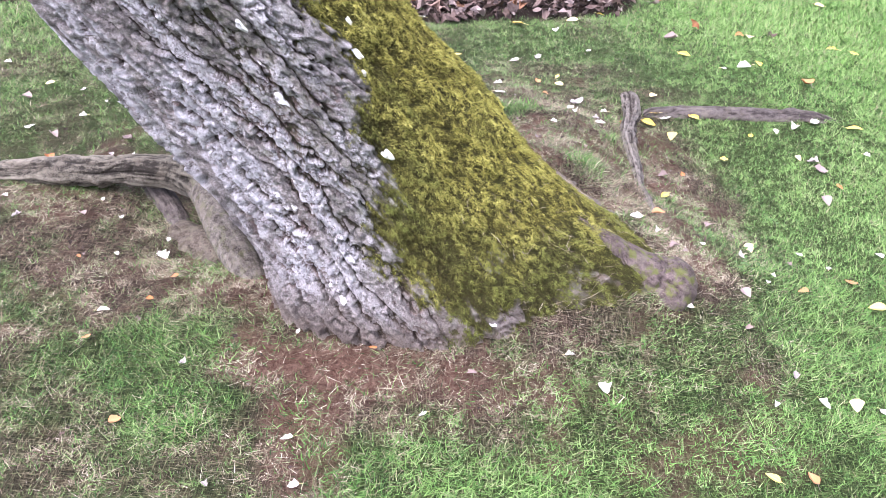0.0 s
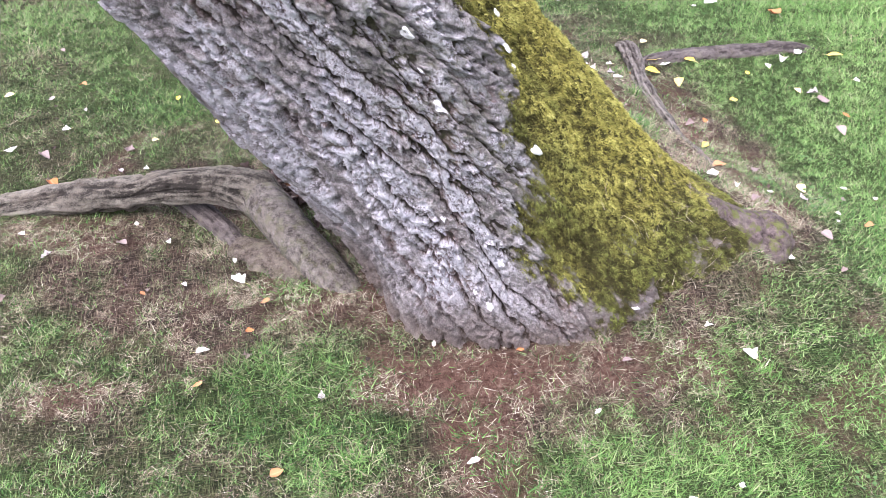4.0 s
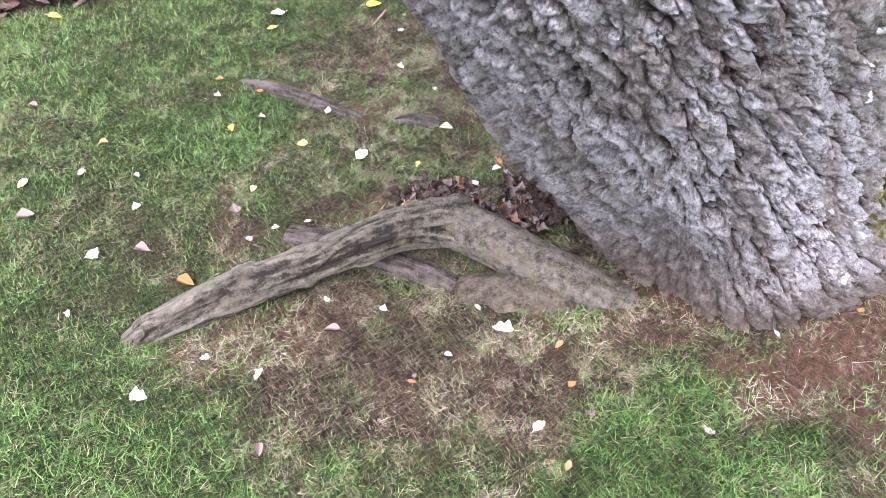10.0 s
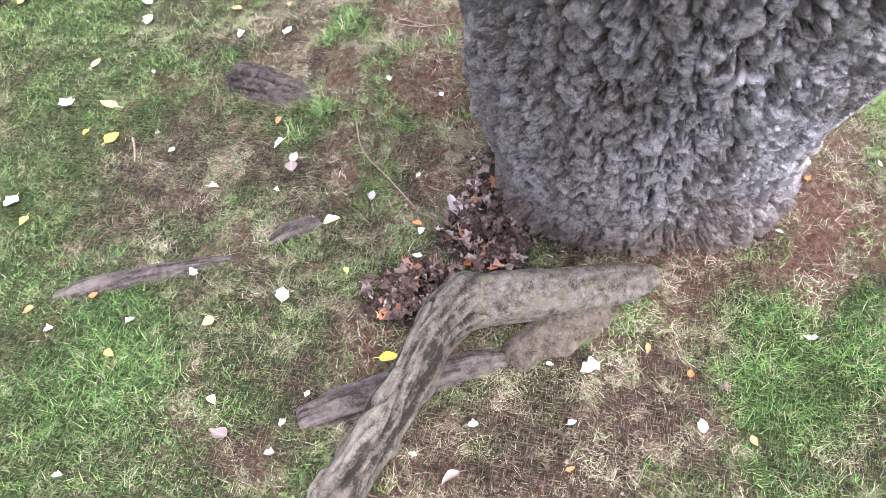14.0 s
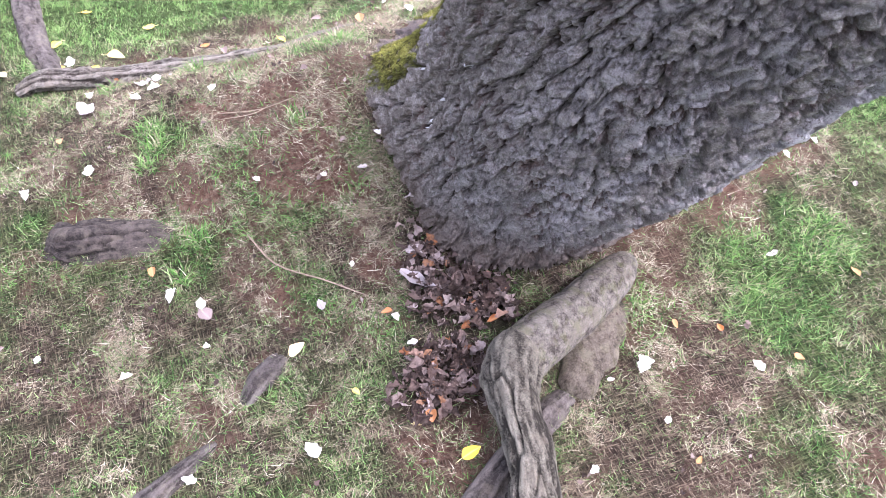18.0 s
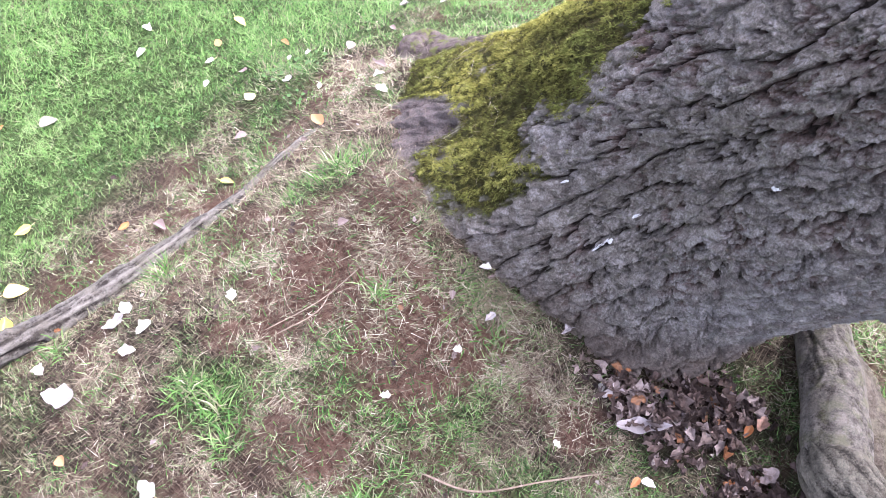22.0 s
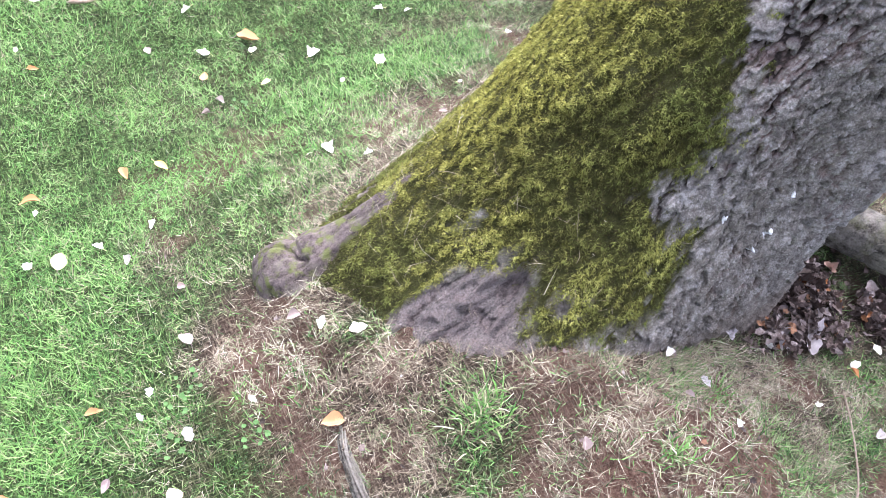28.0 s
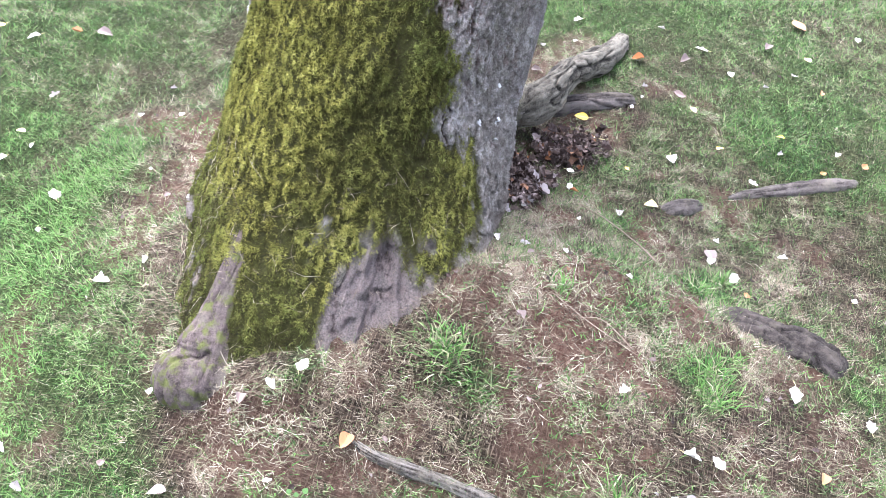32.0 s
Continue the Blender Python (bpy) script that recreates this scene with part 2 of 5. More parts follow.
BARK, MOSS, GRASS, SOIL = bark_material(), moss_material(), grass_material(), soil_material()
ROOT_ARCH = root_material("smooth_grey_old_root", (0.295, 0.268, 0.228), (0.046, 0.039, 0.031), 0.25, 0.10)
ROOT_EARTH = root_material("earth_stained_root", (0.235, 0.20, 0.155), (0.050, 0.040, 0.030), 0.1, 0.10)
ROOT_OLD = root_material("cracked_dead_root_wood", (0.27, 0.248, 0.195), (0.030, 0.026, 0.020), 0.0, 0.28)
ROOT_STUB = root_material("dark_rotting_root_wood", (0.12, 0.10, 0.086), (0.020, 0.017, 0.015), 0.0, 0.16)
ROOT_LONG = root_material("splintered_surface_root", (0.30, 0.275, 0.235), (0.038, 0.031, 0.025), 0.0, 0.26)
ROOT_DARK = root_material("dark_damp_root_wood", (0.18, 0.157, 0.14), (0.04, 0.033, 0.029))
KNOB = root_material("worn_purple_grey_root_bark", (0.21, 0.165, 0.15), (0.045, 0.034, 0.031), 0.8, 0.10)
LEAF = {
    "w": leaf_material("pale_leaf_underside", (0.76, 0.75, 0.70), (0.50, 0.46, 0.41), (0.52, 0.48, 0.40)),
    "g": leaf_material("grey_leaf", (0.50, 0.46, 0.45), (0.33, 0.29, 0.28), (0.27, 0.23, 0.22)),
    "y": leaf_material("yellow_leaf", (0.80, 0.60, 0.06), (0.74, 0.49, 0.06), (0.78, 0.62, 0.22), 0.5),
    "p": leaf_material("pale_yellow_leaf", (0.80, 0.70, 0.36), (0.72, 0.58, 0.22), (0.68, 0.56, 0.30), 0.5),
    "o": leaf_material("orange_brown_leaf", (0.50, 0.19, 0.055), (0.36, 0.13, 0.05), (0.50, 0.28, 0.14)),
    "b": leaf_material("grey_brown_dead_leaf", (0.27, 0.205, 0.185), (0.155, 0.11, 0.10), (0.33, 0.27, 0.24)),
}
LITTER = litter_material()
LICHEN = plain_material("white_crust_lichen", (0.62, 0.62, 0.60), (0.85, 0.85, 0.84), 240)
TWIG = plain_material("dry_twig_bark", (0.17, 0.12, 0.085), (0.40, 0.31, 0.24), 120)
STONE = plain_material("grey_brown_stone", (0.17, 0.145, 0.12), (0.33, 0.29, 0.25), 25)
SHRUB = plain_material("dark_shrub_leaf", (0.03, 0.085, 0.02), (0.08, 0.17, 0.045), 60, 0.4)
WEED = plain_material("broad_weed_leaf", (0.055, 0.13, 0.035), (0.13, 0.24, 0.07), 90, 0.5)


# ---- the ground ----
def ground_z(x, y):
    """Height of the bare ground: a gentle slope, a mound behind the tree, a hollow under its lean."""
    x, y = np.asarray(x, float), np.asarray(y, float)
    a, b = np.tanh(x / 2.5) * 2.5, np.tanh((y - 2) / 2.5) * 2.5
    z = 0.0443 -0.0423 * a +0.0110 * b +0.0134 * a * b
    for cx, cy, s, h in ((0.2, 2.4, 0.35, 0.175), (0.3, 1.6, 0.25, 0.085), (-0.45, 2.35, 0.2, 0.001), (0.65, 2.6, 0.22, -0.032), (-0.95, 1.7, 0.3, -0.005),
                         (-0.25, 2.95, 0.3, -0.040), (0.4, 1.0, 0.3, -0.045), (0.85, 1.6, 0.3, -0.021), (-0.1, 1.35, 0.25, 0.043), (0.56, 1.95, 0.2, 0.075),
                         (0.9, 3.0, 0.4, 0.030), (-0.5, 1.75, 0.2, 0.035), (0.2, 2.9, 0.25, 0.040), (-1.3, 2.4, 0.35, -0.015),
                         (-0.36, 2.38, 0.20, -0.026), (1.08, 2.70, 0.32, -0.038), (-1.32, 1.90, 0.32, -0.026), (0.36, 2.30, 0.12, 0.030), (0.84, 1.66, 0.20, 0.031),
                         (-0.28, 1.58, 0.20, 0.026), (-0.84, 1.42, 0.20, -0.025), (0.04, 3.10, 0.20, 0.025), (0.20, 2.62, 0.12, -0.024), (0.44, 2.70, 0.12, 0.037),
                         (0.84, 2.30, 0.20, -0.025), (-0.12, 2.30, 0.10, -0.030), (-0.16, 2.20, 0.06, 0.045), (0.22, 2.26, 0.07, 0.020), (0.12, 2.30, 0.12, 0.022), (0.92, 1.98, 0.12, 0.017)):
        z = z + h * np.exp(-((x - cx) ** 2 + (y - cy) ** 2) / (2 * s * s))
    # earth banked up against the foot of the trunk
    foot = np.hypot(x + 0.13, y - 1.89) - trunk_radius(np.arctan2(y - 1.89, x + 0.13), np.full(x.shape, 0.14))
    return z + 0.028 * step(0.13, -0.02, foot) * step(-0.30, 0.0, x)


PATCHES = []


def patch(kind, x, y, rx, ry, turn=0, amount=1.0):
    PATCHES.append((kind, x, y, rx, ry, radians(turn), amount))


# bare red earth
patch("bare", -0.27, 1.47, 0.24, 0.12, -5, 1.0)
patch("bare", -0.31, 1.28, 0.10, 0.20, 10, 0.85)
patch("bare", -0.46, 1.52, 0.10, 0.10, 0, 0.8)
patch("bare", -0.60, 1.84, 0.20, 0.13, -30, 0.5)
patch("bare", -0.42, 1.72, 0.12, 0.10, 0, 0.7)
patch("bare", 0.14, 2.48, 0.26, 0.17, 10, 0.95)
patch("bare", 0.07, 2.73, 0.14, 0.09, 0, 0.8)
patch("bare", 0.47, 2.52, 0.12, 0.14, 0, 0.65)
patch("bare", 0.30, 2.36, 0.20, 0.14, 30, 0.6)
patch("bare", 0.08, 2.95, 0.14, 0.12, 0, 0.5)
patch("bare", 0.72, 2.62, 0.08, 0.30, 5, 0.6)
patch("bare", 0.66, 1.95, 0.10, 0.14, 0, 0.6)
patch("bare", 0.62, 2.35, 0.07, 0.25, 0, 0.5)
patch("bare", -1.15, 1.62, 0.09, 0.07, 0, 0.7)
patch("bare", -0.80, 2.38, 0.13, 0.12, 0, 0.6)
patch("bare", -1.25, 2.25, 0.22, 0.10, -10, 0.5)
patch("bare", 0.12, 1.42, 0.22, 0.07, 5, 0.45)
patch("bare", -0.20, 2.62, 0.18, 0.10, 0, 0.45)
# straw-dry turf
patch("dry", -0.95, 1.98, 0.48, 0.24, -15, 0.95)
patch("dry", -0.62, 1.72, 0.22, 0.14, -20, 0.8)
patch("dry", -0.85, 1.20, 0.28, 0.12, 0, 0.85)
patch("dry", -1.15, 1.55, 0.20, 0.16, 0, 0.6)
patch("dry", -0.84, 2.46, 0.22, 0.13, 0, 0.9)
patch("dry", -1.15, 2.58, 0.22, 0.10, 0, 0.7)
patch("dry", -0.40, 3.05, 0.34, 0.28, 20, 0.85)
patch("dry", -0.30, 2.70, 0.30, 0.16, 0, 0.75)
patch("dry", 0.10, 2.55, 0.40, 0.30, 0, 0.7)
patch("dry", 0.20, 2.95, 0.36, 0.20, 0, 0.65)
patch("dry", 0.50, 2.45, 0.14, 0.30, 0, 0.9)
patch("dry", 0.85, 2.55, 0.18, 0.40, 0, 0.9)
patch("dry", 0.70, 1.85, 0.12, 0.16, 0, 0.95)
patch("dry", 0.60, 2.05, 0.12, 0.12, 0, 0.9)
patch("dry", 0.62, 2.95, 0.22, 0.20, 0, 0.6)
patch("dry", 1.00, 3.20, 0.42, 0.10, 4, 0.7)
patch("dry", 0.38, 2.50, 0.22, 0.12, 0, 0.6)
patch("dry", 0.15, 1.42, 0.34, 0.10, 8, 0.8)
patch("dry", 0.55, 1.62, 0.18, 0.10, 25, 0.6)
patch("dry", -0.45, 1.22, 0.16, 0.14, 0, 0.7)
patch("dry", -1.60, 3.30, 0.30, 0.16, 0, 0.4)
patch("dry", 0.45, 3.40, 0.40, 0.14, 0, 0.5)
patch("dry", 0.20, 1.48, 0.14, 0.08, 0, 0.7)
patch("dry", 0.30, 1.30, 0.10, 0.08, 0, 0.4)
patch("dry", 0.78, 1.60, 0.10, 0.20, -10, 0.6)
# thick green turf
patch("lush", -0.74, 1.55, 0.20, 0.13, 0, 0.9)
patch("lush", -0.58, 1.36, 0.15, 0.09, 0, 1.0)
patch("lush", -1.60, 2.05, 0.26, 0.30, 0, 0.7)
patch("lush", -0.98, 2.96, 0.24, 0.16, 0, 0.9)
patch("lush", 0.05, 1.18, 0.34, 0.14, 0, 0.8)
patch("lush", 1.10, 1.65, 0.34, 0.42, 0, 0.9)
patch("lush", 1.55, 2.20, 0.50, 0.60, 0, 0.6)
patch("lush", -0.15, 2.80, 0.10, 0.08, 0, 0.7)
patch("lush", 0.40, 2.27, 0.08, 0.10, 0, 0.9)
patch("lush", 0.22, 2.78, 0.10, 0.07, 0, 0.8)
patch("lush", -0.33, 2.52, 0.12, 0.07, 0, 0.4)
# dark leaf mould
patch("humus", -0.47, 2.20, 0.14, 0.12, 0, 0.95)
patch("humus", -0.62, 2.34, 0.10, 0.13, 30, 0.9)
patch("dry", -0.15, 2.40, 0.22, 0.14, -20, 0.9)
patch("bare", -0.08, 2.36, 0.16, 0.07, -15, 0.6)
patch("humus", -0.34, 2.27, 0.12, 0.06, 0, 0.8)


def cover(x, y):
    """How bare, dry, lush and mouldy the turf is at places, each from 0 to 1."""
    wob = 0.42 * fbm(x * 7, y * 7, 3, 4) + 0.28 * fbm(x * 26, y * 26, 4, 3)
    got = {k: np.zeros_like(x) for k in ("bare", "dry", "lush", "humus")}
    for kind, px, py, rx, ry, turn, amount in PATCHES:
        dx, dy = x - px, y - py
        u = (dx * math.cos(turn) + dy * math.sin(turn)) / rx
        v = (dy * math.cos(turn) - dx * math.sin(turn)) / ry
        got[kind] = np.maximum(got[kind], amount * step(1.35, 0.45, np.hypot(u, v) + wob))
    xr, yr = 0.8 * x + 0.6 * y + 0.06 * fbm(x * 6, y * 6, 31, 3), 0.8 * y - 0.6 * x + 0.06 * fbm(x * 6, y * 6, 32, 3)
    small, tiny = fbm(x * 9, y * 9, 36, 4), fbm(x * 13, y * 13, 37, 3)
    patchy = fbm(xr * 1.9, yr * 1.9, 21, 4)
    near = step(1.7, 0.7, np.hypot(x + 0.1, y - 2.1))
    got["dry"] = np.clip(np.maximum(got["dry"], step(0.05, 0.55, patchy) * 0.50 * (1 - 0.9 * step(0.7, 1.0, x)) + 0.52 * near * (1 - 0.9 * step(0.65, 0.95, x))) - 0.75 * got["lush"], 0, 1)
    got["bare"] = np.clip(np.maximum(got["bare"], 0.6 * step(0.30, 0.55, fbm(xr * 4.3, yr * 4.3, 33, 4)) * near) - 0.5 * got["lush"], 0, 1)
    foot = np.hypot(x + 0.13, y - 1.89) - trunk_radius(np.arctan2(y - 1.89, x + 0.13), np.full(x.shape, 0.14))
    fresh = fresh_lawn(x, y)
    got["dry"] = np.clip(got["dry"] * (1 - 0.85 * fresh), 0, 1)
    ring = step(0.20, 0.02, foot + 0.08 * fbm(x * 9, y * 9, 35, 3))
    got["dry"] = np.maximum(got["dry"], 0.75 * ring)
    got["dry"] = np.clip(got["dry"] + 0.85 * small * (0.25 + 0.75 * near) * (got["dry"] > 0.02), 0, 1)
    got["bare"] = np.clip(got["bare"] + (0.25 + 0.3 * step(2.0, 2.4, y)) * near * step(0.10, 0.45, tiny) * (1 - got["lush"]) * step(0.95, 0.6, x), 0, 1)
    got["humus"] = np.maximum(got["humus"], bed(x, y))
    return got


def fresh_lawn(x, y):
    """The unworn lawn in front of and beside the mossy foot."""
    edge = 1.24 + 0.47 * (x + 0.2) + 0.10 * fbm(x * 4, y * 4, 38, 3)
    return np.maximum(step(0.68, 1.20, x + 0.30 * fbm(x * 4, y * 4, 39, 4)), step(-0.12, 0.26, edge - y + 0.14 * fbm(x * 7, y * 7, 30, 3)) * step(-0.55, -0.05, x))


COVER_GRID = {}


def cover_near(x, y):
    """cover() read from a fine net, for very many places."""
    if not COVER_GRID:
        s = np.linspace(-4.4, 4.4, 801)
        x0, y0 = np.meshgrid(s - 0.05, s + 2.3)
        COVER_GRID.update(cover(x0, y0))
        COVER_GRID.update(fresh=fresh_lawn(x0, y0), thin=fbm(x0 * 17, y0 * 17, 201, 3), thin_straw=fbm(x0 * 17, y0 * 17, 205, 3), tuss=fbm(x0 * 14, y0 * 14, 202, 3),
                          hue=fbm(x0 * 2.3, y0 * 2.3, 203, 3), z=ground_z(x0, y0) + 0.010 * fbm(x0 * 5, y0 * 5, 11, 4) * step(6, 3, np.hypot(x0, y0 - 2.3)))
    fx, fy = np.clip((x + 4.45) / 0.011, 0, 799.99), np.clip((y + 2.1) / 0.011, 0, 799.99)
    ix, iy = fx.astype(int), fy.astype(int)
    ax, ay = fx - ix, fy - iy
    return {k: (g[iy, ix] * (1 - ax) + g[iy, ix + 1] * ax) * (1 - ay) + (g[iy + 1, ix] * (1 - ax) + g[iy + 1, ix + 1] * ax) * ay for k, g in COVER_GRID.items()}


def bed(x, y):
    """The planting bed full of dead leaves along the far side of the lawn."""
    edge = 4.02 + 0.10 * np.sin(x * 2.3) + 0.12 * fbm(x * 3, y * 3, 41, 3) + 0.9 * step(0.8, 1.3, x) - 0.12 * step(-1.2, -2.2, x)
    return step(-0.06, 0.06, y - edge) * step(7.5, 6.5, y)


def grid_mesh(name, verts, rows, cols, closed=False):
    """A mesh from a rows x cols net of points."""
    r, c = np.meshgrid(np.arange(rows - 1), np.arange(cols if closed else cols - 1), indexing="ij")
    n = (c + 1) % cols
    quads = np.stack([r * cols + c, r * cols + n, (r + 1) * cols + n, (r + 1) * cols + c], -1).reshape(-1, 4)
    return quad_mesh(name, verts, quads)


def quad_mesh(name, verts, faces, smooth=True):
    me = bpy.data.meshes.new(name)
    verts, faces = np.asarray(verts, np.float32).reshape(-1, 3), np.asarray(faces, np.int32)
    k = faces.shape[1]
    me.vertices.add(len(verts))
    me.vertices.foreach_set("co", verts.ravel())
    me.loops.add(faces.size)
    me.loops.foreach_set("vertex_index", faces.ravel())
    me.polygons.add(len(faces))
    me.polygons.foreach_set("loop_start", np.arange(0, faces.size, k, dtype=np.int32))
    me.update(calc_edges=True)
    me.polygons.foreach_set("use_smooth", np.full(len(faces), smooth))
    return me


def give(me, name, values):
    """Stores a number per vertex for the material to read."""
    a = me.attributes.new(name, 'FLOAT', 'POINT')
    a.data.foreach_set("value", np.asarray(values, np.float32).ravel())


def ground():
    s = np.linspace(-1, 1, 381)
    spread = 1.75 * s + 1.15 * s**3 + 60 * np.sign(s) * np.abs(s) ** 15 + 200 * np.sign(s) * np.abs(s) ** 61
    x, y = np.meshgrid(-0.05 + spread, 2.35 + spread)
    c = cover(x, y)
    fade = step(6, 3, np.hypot(x, y - 2.3))
    z = ground_z(x, y) + fade * (0.010 * fbm(x * 5, y * 5, 11, 4) + (0.006 + 0.006 * c["bare"]) * fbm(x * 28, y * 28, 12, 3) + 0.010 * c["bare"] * np.abs(fbm(x * 45, y * 45, 13, 2))) - 0.010 * c["bare"]
    me = grid_mesh("ground", np.stack([x, y, z], -1), *x.shape)
    give(me, "bare", c["bare"])
    give(me, "green", np.clip(0.95 - c["dry"] - 0.6 * c["bare"], 0, 1))
    give(me, "humus", c["humus"])
    me.materials.append(SOIL)
    return tagged(new("ground", me), "uneven reddish-brown earth under patchy worn lawn", "ground", kind="structure")



# ---- the tree ----
def trunk_axis(z):
    return -0.062 - 0.393 * z - 0.194 * z * z * step(2.6, 0.6, z), 1.889 + 0.031 * z - 0.079 * z * z * step(2.6, 0.6, z)


def bump_at(theta, degrees, width):
    d = (theta - radians(degrees) + math.pi) % (2 * math.pi) - math.pi
    return np.exp(-((d / radians(width)) ** 2))


def trunk_radius(theta, z):
    """The trunk's smooth radius: a mossy buttress to one side, smaller flares round the foot."""
    r = 0.338 + 0.02 * bump_at(theta, 180, 60) * step(0.1, 0.5, z) - 0.012 * np.maximum(z - 0.9, 0)
    r = r + 0.345 * bump_at(theta, -6, 24) * np.exp(-(np.maximum(z, 0.13) - 0.12) / 0.30)
    r = r + 0.17 * bump_at(theta, 33, 26) * np.exp(-(np.maximum(z, 0.20) - 0.20) / 0.20)
    r = r + 0.05 * bump_at(theta, 138, 30) * np.exp(-(np.maximum(z, 0.10) - 0.10) / 0.20)
    r = r + 0.06 * bump_at(theta, -50, 25) * np.exp(-(np.maximum(z, 0.12) - 0.10) / 0.25)
    r = r + 0.03 * bump_at(theta, -145, 18) * np.exp(-(np.maximum(z, 0.10) - 0.10) / 0.10)
    # hollows and swellings of the stem: direction, height, spread, reach, depth
    for deg, zc, w, tall, out in ((40, 0.18, 30, 0.2, 0.065), (80, 0.45, 30, 0.2, -0.047), (150, 0.6, 30, 0.2, 0.031), (-70, 0.18, 45, 0.1, 0.039), (-90, 0.6, 45, 0.2, -0.021),
                                  (20, 0.6, 18, 0.1, 0.035), (-160, 0.3, 18, 0.2, -0.059), (20, 0.3, 18, 0.1, -0.034), (-130, 0.18, 18, 0.1, 0.020), (-30, 0.3, 30, 0.2, 0.016),
                                  (70, 0.6, 18, 0.2, -0.028), (170, 0.45, 30, 0.2, 0.029), (120, 0.6, 18, 0.2, 0.018), (-80, 0.8, 18, 0.2, -0.015)):
        r = r + out * bump_at(theta, deg, w) * np.exp(-(((z if out < 0 else np.maximum(z, zc if zc < 0.2 else z)) - zc) / tall) ** 2)
    return r + 0.006 * fbm(theta * 3 / math.pi * 2, z * 3.5, 51, 2, wrap=12)


def moss_mask(theta, z):
    """Where moss covers the trunk, from 0 to 1."""
    deg = np.degrees(theta)
    ragged = 13 * fbm(theta * 24 / math.pi, z * 14, 61, 5, wrap=48) + 5 * fbm(theta * 110 / math.pi, z * 60, 62, 2, wrap=220)
    front = np.interp(z, [0.10, 0.20, 0.34, 0.56, 0.78, 0.95, 1.3], [-62, -66, -76, -57, -44, -40, -38])
    rear = np.interp(z, [0.10, 0.16, 0.19, 0.25, 0.36, 0.42, 0.55, 0.66, 0.75, 1.3], [9, 10, 34, 46, 50, 48, 36, 34, 26, 22])
    m = step(front - 6, front + 3, deg + ragged) * step(rear + 4, rear - 4, deg + ragged)
    floor = np.interp(deg, [-70, -50, -30, -16, -8, 2, 8, 12, 17, 24, 30, 36, 60], [0.17, 0.13, 0.13, 0.15, 0.13, 0.13, 0.14, 0.29, 0.34, 0.33, 0.29, 0.26, 0.26])
    m = m * step(-0.03, 0.03, z - floor + 0.004 * ragged)
    return m * step(-0.80, -0.38, fbm(theta * 26 / math.pi, z * 16, 63, 4, wrap=52) + 0.4 * step(0.25, 0.5, z) * bump_at(theta, -15, 35) - 0.35 * step(0.34, 0.20, z) * bump_at(theta, -50, 25))


